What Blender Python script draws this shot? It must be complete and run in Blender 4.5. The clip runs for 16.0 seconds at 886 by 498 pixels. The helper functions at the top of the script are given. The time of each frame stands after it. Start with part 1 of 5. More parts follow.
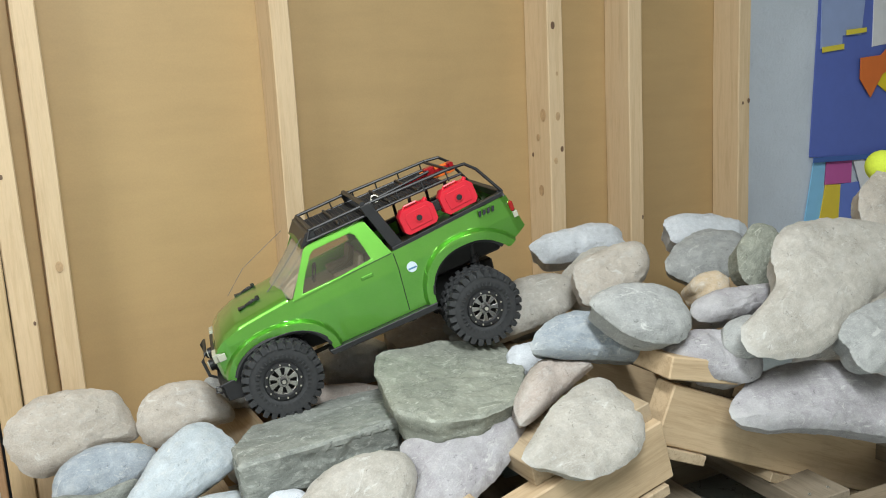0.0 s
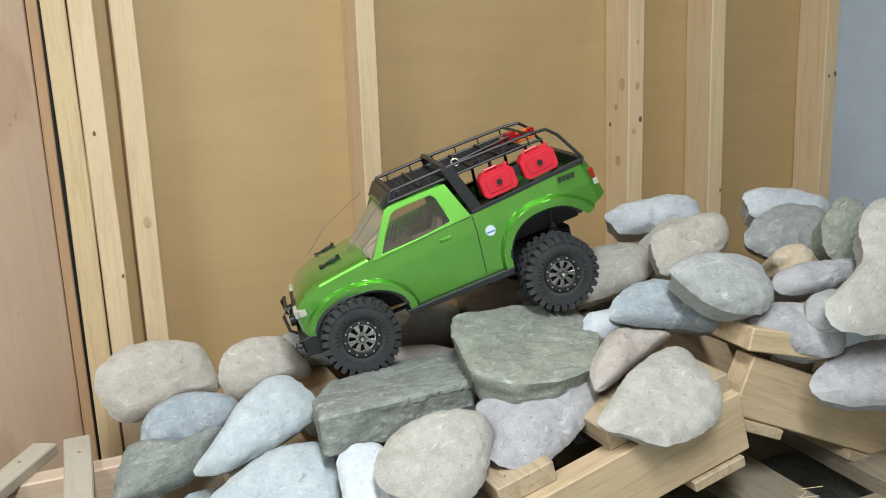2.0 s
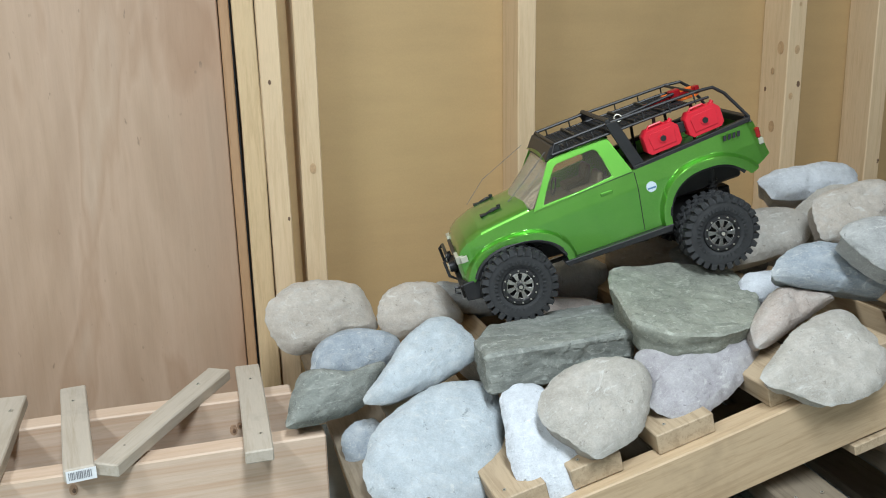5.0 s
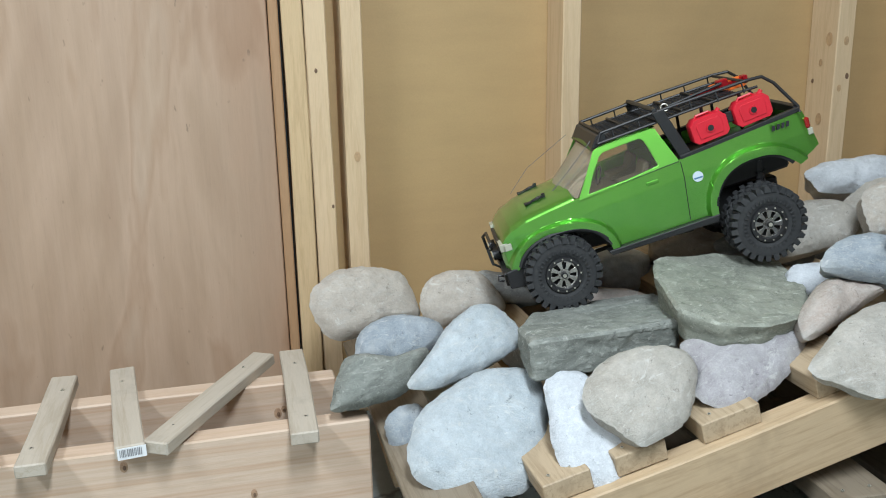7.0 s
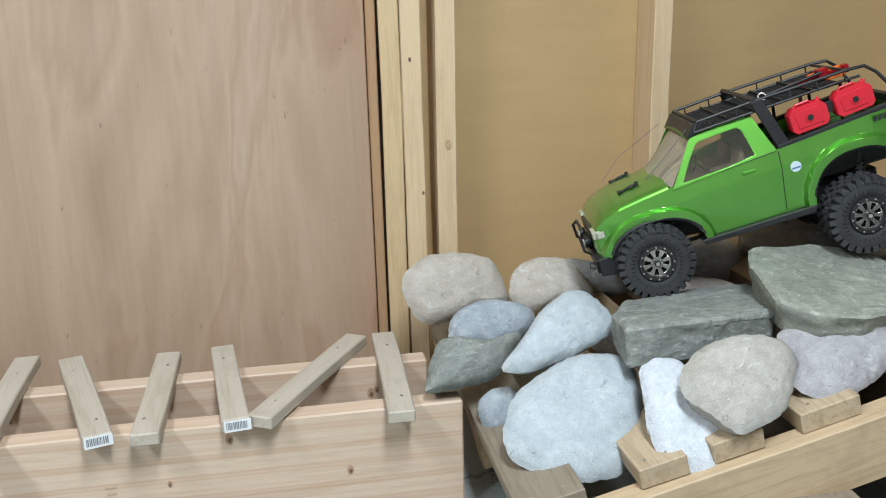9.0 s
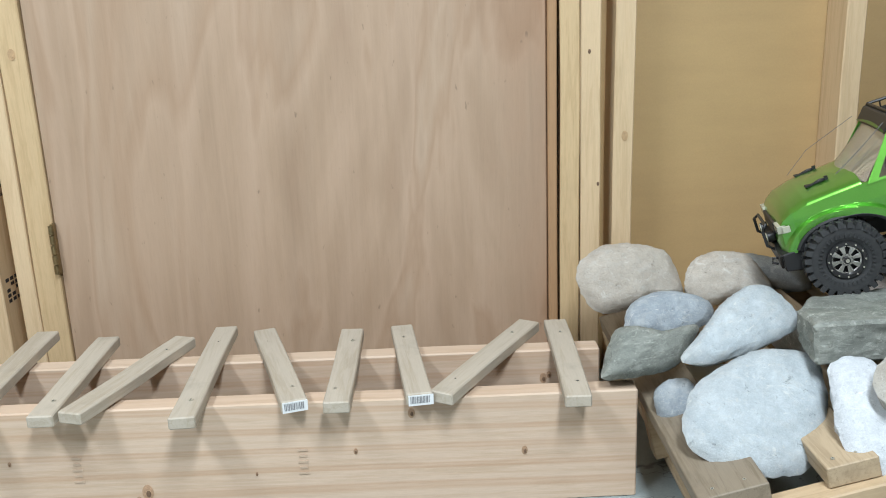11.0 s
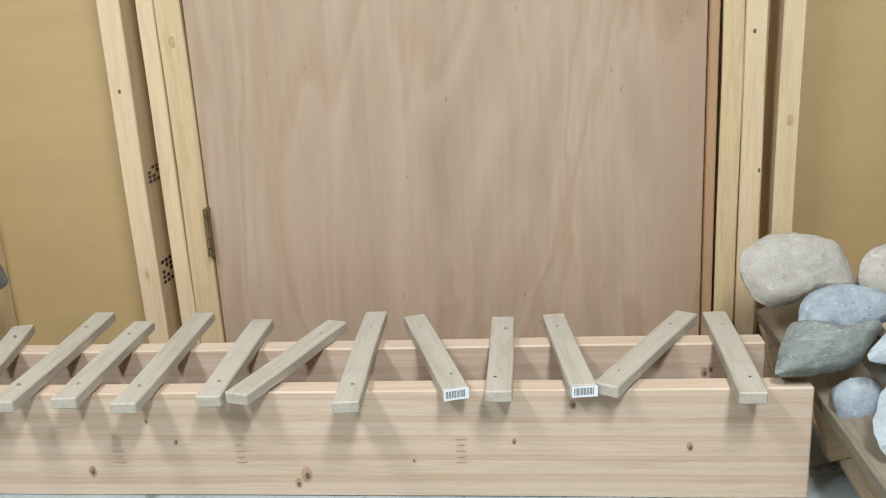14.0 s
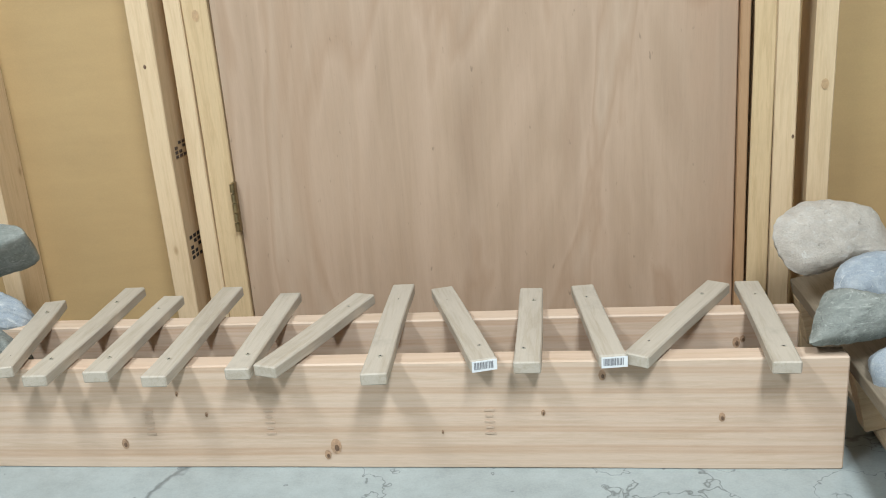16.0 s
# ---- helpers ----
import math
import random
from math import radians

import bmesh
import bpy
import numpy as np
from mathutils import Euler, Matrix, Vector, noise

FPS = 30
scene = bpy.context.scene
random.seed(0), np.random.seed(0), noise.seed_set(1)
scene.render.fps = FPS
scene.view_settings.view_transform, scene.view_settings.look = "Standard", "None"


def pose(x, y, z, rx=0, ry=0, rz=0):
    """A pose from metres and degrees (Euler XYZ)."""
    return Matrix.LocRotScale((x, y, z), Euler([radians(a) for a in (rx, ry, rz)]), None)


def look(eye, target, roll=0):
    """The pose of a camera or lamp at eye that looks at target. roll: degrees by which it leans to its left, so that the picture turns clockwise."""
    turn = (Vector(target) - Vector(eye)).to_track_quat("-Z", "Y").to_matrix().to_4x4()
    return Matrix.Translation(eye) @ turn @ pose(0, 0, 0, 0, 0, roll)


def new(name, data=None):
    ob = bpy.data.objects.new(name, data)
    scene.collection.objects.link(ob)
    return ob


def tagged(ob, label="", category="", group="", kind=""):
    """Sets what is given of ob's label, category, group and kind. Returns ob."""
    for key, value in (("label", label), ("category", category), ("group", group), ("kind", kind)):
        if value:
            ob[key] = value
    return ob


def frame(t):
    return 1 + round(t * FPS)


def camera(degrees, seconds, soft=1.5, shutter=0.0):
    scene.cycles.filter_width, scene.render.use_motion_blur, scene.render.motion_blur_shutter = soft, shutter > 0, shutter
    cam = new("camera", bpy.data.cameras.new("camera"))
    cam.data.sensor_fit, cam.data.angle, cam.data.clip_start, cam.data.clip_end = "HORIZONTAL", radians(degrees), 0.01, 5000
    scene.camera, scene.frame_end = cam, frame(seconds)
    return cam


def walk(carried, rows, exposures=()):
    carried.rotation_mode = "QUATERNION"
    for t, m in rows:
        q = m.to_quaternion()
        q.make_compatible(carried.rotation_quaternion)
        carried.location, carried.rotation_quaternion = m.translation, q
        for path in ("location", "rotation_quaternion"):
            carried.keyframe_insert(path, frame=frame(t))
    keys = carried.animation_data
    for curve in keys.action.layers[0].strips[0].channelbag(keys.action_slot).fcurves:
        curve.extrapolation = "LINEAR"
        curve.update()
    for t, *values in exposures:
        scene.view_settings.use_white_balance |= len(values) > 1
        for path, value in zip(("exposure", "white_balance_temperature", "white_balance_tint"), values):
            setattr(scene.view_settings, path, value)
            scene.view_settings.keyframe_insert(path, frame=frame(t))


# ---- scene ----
cam = camera(53.9, 16.0, 1.05)
PATH = [
    (0, (-0.033, -1.177, 0.8), (0.877, 0.562, 0.413), -3.1),
    (0.5, (-0.036, -1.178, 0.804), (0.831, 0.582, 0.417), -3.9),
    (1, (-0.039, -1.175, 0.804), (0.819, 0.59, 0.419), -4.0),
    (1.5, (-0.046, -1.176, 0.799), (0.8, 0.594, 0.41), -3.8),
    (2, (-0.064, -1.175, 0.786), (0.714, 0.615, 0.349), -2.3),
    (2.5, (-0.093, -1.175, 0.773), (0.587, 0.644, 0.295), -1.3),
    (3, (-0.119, -1.176, 0.774), (0.52, 0.658, 0.297), -1.5),
    (3.5, (-0.124, -1.177, 0.775), (0.497, 0.663, 0.297), -1.5),
    (4, (-0.137, -1.18, 0.768), (0.471, 0.664, 0.291), -1.7),
    (4.5, (-0.15, -1.185, 0.766), (0.425, 0.668, 0.279), -1.6),
    (7, (-0.179, -1.192, 0.755), (0.29, 0.686, 0.254), -1.3),
    (7.5, (-0.185, -1.196, 0.749), (0.268, 0.686, 0.247), -1.4),
    (8, (-0.195, -1.195, 0.751), (0.238, 0.69, 0.242), -1.3),
    (10.5, (-0.285, -1.235, 0.757), (-0.198, 0.693, 0.232), -2.1),
    (11, (-0.295, -1.239, 0.755), (-0.292, 0.692, 0.234), -2.2),
    (11.5, (-0.34, -1.236, 0.763), (-0.431, 0.695, 0.249), -2.5),
    (12, (-0.38, -1.221, 0.764), (-0.528, 0.706, 0.246), -2.9),
    (12.5, (-0.375, -1.207, 0.752), (-0.542, 0.717, 0.23), -3.0),
    (13, (-0.376, -1.211, 0.755), (-0.552, 0.709, 0.223), -3.2),
    (13.5, (-0.382, -1.213, 0.754), (-0.573, 0.705, 0.221), -3.3),
    (14, (-0.399, -1.216, 0.753), (-0.614, 0.697, 0.212), -3.2),
    (14.5, (-0.401, -1.214, 0.746), (-0.641, 0.695, 0.2), -3.2),
    (15, (-0.394, -1.208, 0.744), (-0.663, 0.689, 0.169), -3.9),
    (15.5, (-0.393, -1.208, 0.744), (-0.674, 0.686, 0.163), -4.2),
    (16, (-0.397, -1.207, 0.741), (-0.68, 0.684, 0.153), -4.4),
]
walk(cam, [(t, look(eye, target, roll)) for t, eye, target, roll in PATH], [(0, -0.06, 6550, 10), (3.5, -0.24, 6250, 10), (8, -0.30, 6080, 10), (11, -0.22, 6150, 10), (16, -0.20, 6250, 10)])

# ---- world and light ----
world = bpy.data.worlds.new("world")
world.use_nodes = True
scene.world = world
world.node_tree.nodes["Background"].inputs["Color"].default_value = (0.9, 0.95, 1.0, 1)
world.node_tree.nodes["Background"].inputs["Strength"].default_value = 0.03

LAMP_Z = 2.24


def tube_lamp(x, y, power, length=1.2, turn=0.0):
    data = bpy.data.lights.new("tube_light", "AREA")
    data.shape, data.size, data.size_y, data.energy = "RECTANGLE", length, 0.30, power
    data.color = (0.90, 0.97, 1.0)
    ob = new("tube_light", data)
    ob.matrix_world = pose(x, y, LAMP_Z - 0.045, 0, 0, turn)
    return ob


LAMPS = ((-1.60, -1.25, 60, 90), (0.0, -1.55, 92, 90))
for lx, ly, lp, lr in LAMPS:
    tube_lamp(lx, ly, lp, 1.2, lr)
scene.view_settings.exposure = 0.0


# ---- materials ----
class Nodes:
    def __init__(self, name):
        self.mat = bpy.data.materials.new(name)
        self.mat.use_nodes = True
        self.t = self.mat.node_tree
        self.bsdf = self.t.nodes["Principled BSDF"]

    def node(self, kind, **kw):
        n = self.t.nodes.new(kind)
        for k, v in kw.items():
            n.inputs[k].default_value = v
        return n

    def link(self, a, b):
        self.t.links.new(a, b)

    def coords(self, scale=(1, 1, 1), space="Object", shift=True):
        tc = self.t.nodes.new("ShaderNodeTexCoord")
        mp = self.t.nodes.new("ShaderNodeMapping")
        mp.inputs["Scale"].default_value = scale
        self.link(tc.outputs[space], mp.inputs["Vector"])
        if shift:
            info = self.t.nodes.new("ShaderNodeObjectInfo")
            mul = self.t.nodes.new("ShaderNodeVectorMath")
            mul.operation = "SCALE"
            cx = self.t.nodes.new("ShaderNodeCombineXYZ")
            for i in range(3):
                self.link(info.outputs["Random"], cx.inputs[i])
            self.link(cx.outputs[0], mul.inputs[0])
            mul.inputs["Scale"].default_value = 37.0
            self.link(mul.outputs[0], mp.inputs["Location"])
        return mp.outputs["Vector"]

    def noise(self, vec, scale, detail=4, rough=0.6, distortion=0.0):
        n = self.node("ShaderNodeTexNoise", Scale=scale, Detail=detail, Roughness=rough, Distortion=distortion)
        self.link(vec, n.inputs["Vector"])
        return n.outputs["Fac"]

    def ramp(self, fac, stops):
        r = self.t.nodes.new("ShaderNodeValToRGB")
        while len(r.color_ramp.elements) < len(stops):
            r.color_ramp.elements.new(0.5)
        for e, (p, c) in zip(r.color_ramp.elements, stops):
            e.position = p
            e.color = (*c, 1) if len(c) == 3 else c
        self.link(fac, r.inputs["Fac"])
        return r.outputs["Color"]

    def mix(self, a, b, fac, mode="MIX"):
        m = self.t.nodes.new("ShaderNodeMix")
        m.data_type, m.blend_type = "RGBA", mode
        for s, v in ((m.inputs["A"], a), (m.inputs["B"], b), (m.inputs["Factor"], fac)):
            if hasattr(v, "is_linked"):
                self.link(v, s)
            elif isinstance(v, (int, float)):
                s.default_value = v
            else:
                s.default_value = (*v, 1)
        for o in m.outputs:
            if o.type == "RGBA":
                return o

    def bump(self, height, strength, distance=0.002):
        b = self.node("ShaderNodeBump", Strength=strength, Distance=distance)
        self.link(height, b.inputs["Height"])
        self.link(b.outputs["Normal"], self.bsdf.inputs["Normal"])

    def set(self, **kw):
        for k, v in kw.items():
            s = self.bsdf.inputs[k.replace("_", " ")]
            if hasattr(v, "is_linked"):
                self.link(v, s)
            elif isinstance(v, tuple) and len(v) == 3:
                s.default_value = (*v, 1)
            else:
                s.default_value = v
        return self.mat


def shade(c, k):
    return tuple(max(0.0, min(1.0, v * k)) for v in c)


def plain_mat(name, colour, rough=0.6, metal=0.0, grain=0.12, scale=60, bump=0.1, coat=0.0):
    n = Nodes(name)
    v = n.coords()
    f = n.noise(v, scale, 5)
    g = n.noise(v, scale * 0.12, 3)
    col = n.mix(n.ramp(f, [(0.3, shade(colour, 1 - grain)), (0.7, shade(colour, 1 + grain))]),
                n.ramp(g, [(0.35, shade(colour, 1 - grain)), (0.7, shade(colour, 1 + grain * 0.6))]), 0.5)
    n.bump(f, bump, 0.0006)
    return n.set(Base_Color=col, Roughness=rough, Metallic=metal, Coat_Weight=coat)


def wood_mat(name, colour, axis="Z", rings=14.0, contrast=0.22, rough=0.62, knots=True, stain=0.25, pinkish=None, lines_wave=False):
    """Sawn softwood with the grain along one local axis, soft late-wood lines, knots and stains."""
    n = Nodes(name)
    along = {"X": (0.07, 1, 1), "Y": (1, 0.07, 1), "Z": (1, 1, 0.07)}[axis]
    v = n.coords(along)
    warp = n.noise(v, 9, 3, 0.5, 0.6)
    lines = n.noise(v, rings * 5, 6, 0.65, 0.5)
    fibre = n.noise(v, 420, 3, 0.7)
    late = shade(colour, 1 - contrast)
    late = (late[0], late[1] * 0.93, late[2] * 0.82)
    c1 = n.ramp(lines, [(0.32, colour), (0.5, shade(colour, 1.04)), (0.62, late), (0.7, shade(colour, 0.97))])
    c2 = n.ramp(warp, [(0.3, shade(colour, 0.86)), (0.55, colour), (0.8, pinkish or shade(colour, 1.08))])
    col = n.mix(c1, c2, 0.45)
    col = n.mix(col, n.ramp(fibre, [(0.35, shade(colour, 0.8)), (0.6, shade(colour, 1.06))]), 0.22)
    streak = n.noise(v, rings * 14, 5, 0.7, 0.4)
    col = n.mix(col, late, n.ramp(streak, [(0.52, (0, 0, 0)), (0.66, (contrast * 1.6, contrast * 1.6, contrast * 1.6))]))
    if lines_wave:
        # wandering late-wood lines, close in places and wide apart in others
        for size, amount, run in ((8.5, 0.40, 0.06), (23.0, 0.16, 0.035)):
            wv = n.node("ShaderNodeTexWave", Scale=size, Distortion=7.0, Detail=2.5)
            wv.inputs["Detail Scale"].default_value = 0.55
            wv.bands_direction = "Z"
            n.link(n.coords((run, 0.8, 1)), wv.inputs["Vector"])
            mask = n.ramp(wv.outputs["Fac"], [(0.0, (0, 0, 0)), (0.70, (0, 0, 0)), (0.92, (amount, amount, amount)), (1.0, (amount * 0.6, amount * 0.6, amount * 0.6))])
            col = n.mix(col, (colour[0] * 0.74, colour[1] * 0.56, colour[2] * 0.42), mask)
    if knots:
        raw = n.coords({"X": (1, 2.2, 2.2), "Y": (2.2, 1, 2.2), "Z": (2.2, 2.2, 1)}[axis])
        vo = n.node("ShaderNodeTexVoronoi", Scale=5.2)
        vo.feature = "F1"
        n.link(raw, vo.inputs["Vector"])
        mask = n.ramp(vo.outputs["Distance"], [(0.0, (0.9, 0.9, 0.9)), (0.035, (0.75, 0.75, 0.75)), (0.075, (0.12, 0.12, 0.12)), (0.14, (0, 0, 0))])
        col = n.mix(col, shade((colour[0], colour[1] * 0.78, colour[2] * 0.55), 0.5), mask)
    dirt = n.noise(n.coords(), 6, 5, 0.7)
    col = n.mix(col, shade(colour, 0.62), n.ramp(dirt, [(0.55, (0, 0, 0)), (0.8, (stain, stain, stain))]))
    n.bump(fibre, 0.25, 0.0008)
    return n.set(Base_Color=col, Roughness=rough)


def rock_mat(name, colour, second, speck=(0.55, 0.55, 0.52), split=0.0):
    """Dusty stone: broad tint patches, fine grain, pale specks, dark pits and a rough relief."""
    n = Nodes(name)
    v = n.coords()
    big = n.noise(v, 11, 4, 0.6, 0.8)
    mid = n.noise(v, 60, 6, 0.7)
    fine = n.noise(v, 420, 4, 0.75)
    col = n.ramp(big, [(0.3, shade(colour, 0.74)), (0.46, colour), (0.60, second), (0.78, shade(second, 1.16))])
    col = n.mix(col, n.ramp(mid, [(0.28, shade(colour, 0.6)), (0.5, colour), (0.75, shade(second, 1.3))]), 0.50)
    col = n.mix(col, n.ramp(fine, [(0.3, shade(colour, 0.74)), (0.52, shade(colour, 1.08)), (0.75, shade(second, 1.4))]), 0.30)
    sp = n.noise(v, 150, 2, 0.5)
    col = n.mix(col, speck, n.ramp(sp, [(0.64, (0, 0, 0)), (0.74, (0.5, 0.5, 0.5))]))
    dust_or_sheen = n.noise(n.coords((1, 1, 2)), 24, 4, 0.6, 1.2)
    col = n.mix(col, speck, n.ramp(dust_or_sheen, [(0.52, (0, 0, 0)), (0.78, (0.4, 0.4, 0.4))]))
    vein = n.noise(n.coords((1, 1, 3.5)), 16, 3, 0.5, 2.2)
    col = n.mix(col, shade(speck, 1.15), n.ramp(vein, [(0.485, (0, 0, 0)), (0.50, (0.28, 0.28, 0.28)), (0.515, (0, 0, 0))]))
    pit = n.noise(v, 95, 4, 0.7, 0.6)
    col = n.mix(col, shade(colour, 0.42), n.ramp(pit, [(0.29, (0.7, 0.7, 0.7)), (0.38, (0, 0, 0))]))
    geo = n.t.nodes.new("ShaderNodeNewGeometry")
    col = n.mix(col, speck, n.ramp(geo.outputs["Pointiness"], [(0.515, (0, 0, 0)), (0.60, (0.55, 0.55, 0.55))]))
    h = n.mix(n.ramp(mid, [(0.2, (0, 0, 0)), (0.8, (1, 1, 1))]), n.ramp(fine, [(0.2, (0, 0, 0)), (0.8, (1, 1, 1))]), 0.4)
    bed = n.noise(n.coords((0.6, 1.0, 2.0)), 9, 8, 0.66, 0.35)
    if split:
        # splits along the bedding, with pale chipped lips
        crack = n.ramp(bed, [(0.462, (0, 0, 0)), (0.475, (split, split, split)), (0.481, (0, 0, 0))])
        col = n.mix(col, shade(colour, 0.35), crack)
        chip = n.noise(n.coords((0.6, 1, 2.2)), 34, 4, 0.6, 1.0)
        col = n.mix(col, shade(speck, 1.2), n.ramp(chip, [(0.64, (0, 0, 0)), (0.69, (0.7 * split, 0.7 * split, 0.7 * split))]))
        h = n.mix(h, n.ramp(bed, [(0.3, (0, 0, 0)), (0.46, (0.45, 0.45, 0.45)), (0.475, (0.1, 0.1, 0.1)), (0.49, (0.75, 0.75, 0.75)), (0.8, (1, 1, 1))]), 0.6)
    else:
        h = n.mix(h, n.ramp(bed, [(0.25, (0, 0, 0)), (0.48, (0.4, 0.4, 0.4)), (0.52, (0.6, 0.6, 0.6)), (0.8, (1, 1, 1))]), 0.35)
    scuff = n.noise(n.coords((0.7, 1.6, 1.6)), 26, 6, 0.7, 1.5)
    col = n.mix(col, shade(speck, 1.25), n.ramp(scuff, [(0.60, (0, 0, 0)), (0.66, (0.5, 0.5, 0.5)), (0.8, (0.7, 0.7, 0.7))]))
    n.bump(h, 0.45 if split else 0.75, 0.006)
    return n.set(Base_Color=col, Roughness=0.9, Specular_IOR_Level=0.25)


M_STUD = wood_mat("stud_pine", (0.665, 0.495, 0.305), "Z", 12, 0.2, stain=0.25)
M_STUD_B = wood_mat("stud_pine_yellow", (0.60, 0.435, 0.245), "Z", 16, 0.24, stain=0.25)
M_BOARD = wood_mat("beam_fir", (0.60, 0.46, 0.345), "X", 7, 0.2, stain=0.12, pinkish=(0.61, 0.445, 0.33), lines_wave=True, knots=False)
M_SLAT = wood_mat("slat_weathered", (0.455, 0.40, 0.325), "Y", 9, 0.26, stain=0.95, knots=False)
M_PALLET = wood_mat("pallet_pine", (0.51, 0.375, 0.23), "X", 10, 0.32, stain=0.8)
M_PALLET_Y = wood_mat("pallet_deck_pine", (0.45, 0.345, 0.225), "Y", 10, 0.42, stain=0.9)
# old wood, coloured darker still to stand in for shade under the pile
M_PALLET_OLD_SHADE = wood_mat("pallet_old_shaded", (0.25, 0.195, 0.13), "X", 12, 0.4, stain=0.9)
M_PALLET_OLD_SHADE_Y = wood_mat("pallet_old_shaded_deck", (0.24, 0.195, 0.14), "Y", 12, 0.4, stain=0.9)
M_TRIM = wood_mat("door_trim_wood", (0.42, 0.25, 0.13), "Z", 18, 0.2, knots=False, stain=0.2)


def door_mat():
    """Rotary-cut plywood: broad wandering flame figure, fine vertical pores and streaks."""
    n = Nodes("door_plywood")
    base = (0.432, 0.302, 0.204)
    flame = n.noise(n.coords((1, 1, 0.22), shift=False), 3.4, 3, 0.5, 2.6)
    wide = n.noise(n.coords((1, 1, 0.06), shift=False), 6.5, 5, 0.6, 1.2)
    fine = n.noise(n.coords((1, 1, 0.05), shift=False), 60, 6, 0.7, 0.5)
    fibre = n.noise(n.coords((1, 1, 0.09), shift=False), 380, 3, 0.7)
    col = n.ramp(flame, [(0.22, (0.30, 0.185, 0.115)), (0.38, shade(base, 0.92)), (0.50, (0.51, 0.365, 0.26)), (0.55, (0.385, 0.25, 0.16)), (0.66, (0.52, 0.395, 0.29)), (0.8, shade(base, 0.86))])
    col = n.mix(col, n.ramp(wide, [(0.28, shade(base, 0.70)), (0.45, base), (0.60, (0.47, 0.335, 0.24)), (0.78, (0.54, 0.42, 0.31))]), 0.36)
    col = n.mix(col, n.ramp(fine, [(0.3, shade(base, 0.68)), (0.5, base), (0.75, (0.54, 0.41, 0.305))]), 0.24)
    col = n.mix(col, n.ramp(fibre, [(0.25, shade(base, 0.68)), (0.5, base)]), 0.18)
    # multiplied darker and redder past a wavering line towards the right edge
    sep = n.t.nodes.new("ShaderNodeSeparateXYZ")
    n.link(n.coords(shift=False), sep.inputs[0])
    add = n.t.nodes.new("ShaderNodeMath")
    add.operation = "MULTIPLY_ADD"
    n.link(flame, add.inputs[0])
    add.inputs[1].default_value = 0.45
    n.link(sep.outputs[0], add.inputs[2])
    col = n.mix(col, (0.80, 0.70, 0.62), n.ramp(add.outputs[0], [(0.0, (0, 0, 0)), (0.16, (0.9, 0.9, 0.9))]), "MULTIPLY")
    pits = n.noise(n.coords((1, 1, 0.35), shift=False), 95, 2, 0.5)
    col = n.mix(col, shade(base, 0.42), n.ramp(pits, [(0.70, (0, 0, 0)), (0.76, (0.6, 0.6, 0.6))]))
    n.bump(fibre, 0.12, 0.0006)
    return n.set(Base_Color=col, Roughness=0.42)


def panel_mat():
    n = Nodes("brown_hardboard")
    v = n.coords(shift=False)
    a = n.noise(v, 2.6, 5, 0.6, 0.6)
    b = n.noise(n.coords((0.5, 1, 3), shift=False), 8, 5, 0.65)
    c = n.noise(v, 300, 3, 0.7)
    base = (0.475, 0.322, 0.152)
    col = n.ramp(a, [(0.3, shade(base, 0.86)), (0.5, base), (0.72, shade(base, 1.12))])
    col = n.mix(col, n.ramp(b, [(0.3, shade(base, 0.84)), (0.55, base), (0.78, shade(base, 1.14))]), 0.4)
    col = n.mix(col, n.ramp(c, [(0.3, shade(base, 0.85)), (0.7, shade(base, 1.1))]), 0.25)
    n.bump(c, 0.06, 0.0005)
    return n.set(Base_Color=col, Roughness=0.5)


def concrete_mat(name, colour, speck=0.3):
    n = Nodes(name)
    v = n.coords(shift=False)
    a = n.noise(v, 3.2, 6, 0.65, 0.5)
    b = n.noise(v, 26, 6, 0.7)
    c = n.noise(v, 260, 4, 0.75)
    col = n.ramp(a, [(0.3, shade(colour, 0.72)), (0.5, colour), (0.7, shade(colour, 1.2))])
    col = n.mix(col, n.ramp(b, [(0.3, shade(colour, 0.65)), (0.5, colour), (0.75, shade(colour, 1.35))]), 0.5)
    col = n.mix(col, n.ramp(c, [(0.3, shade(colour, 0.7)), (0.7, shade(colour, 1.25))]), speck)
    vo = n.node("ShaderNodeTexVoronoi", Scale=2.3)
    vo.feature = "DISTANCE_TO_EDGE"
    warp = n.t.nodes.new("ShaderNodeVectorMath")
    warp.operation = "ADD"
    n.link(v, warp.inputs[0])
    n.link(n.ramp(n.noise(v, 7, 4, 0.6), [(0.2, (0, 0, 0)), (0.8, (0.5, 0.5, 0.5))]), warp.inputs[1])
    n.link(warp.outputs[0], vo.inputs["Vector"])
    col = n.mix(col, shade(colour, 0.3), n.ramp(vo.outputs["Distance"], [(0.0, (0.8, 0.8, 0.8)), (0.008, (0.5, 0.5, 0.5)), (0.016, (0, 0, 0))]))
    n.bump(b, 0.35, 0.003)
    gloss = n.ramp(a, [(0.35, (0.3, 0.3, 0.3)), (0.65, (0.6, 0.6, 0.6))])
    return n.set(Base_Color=col, Roughness=gloss)


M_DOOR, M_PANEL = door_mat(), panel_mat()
M_FLOOR = concrete_mat("concrete_floor", (0.33, 0.365, 0.355))


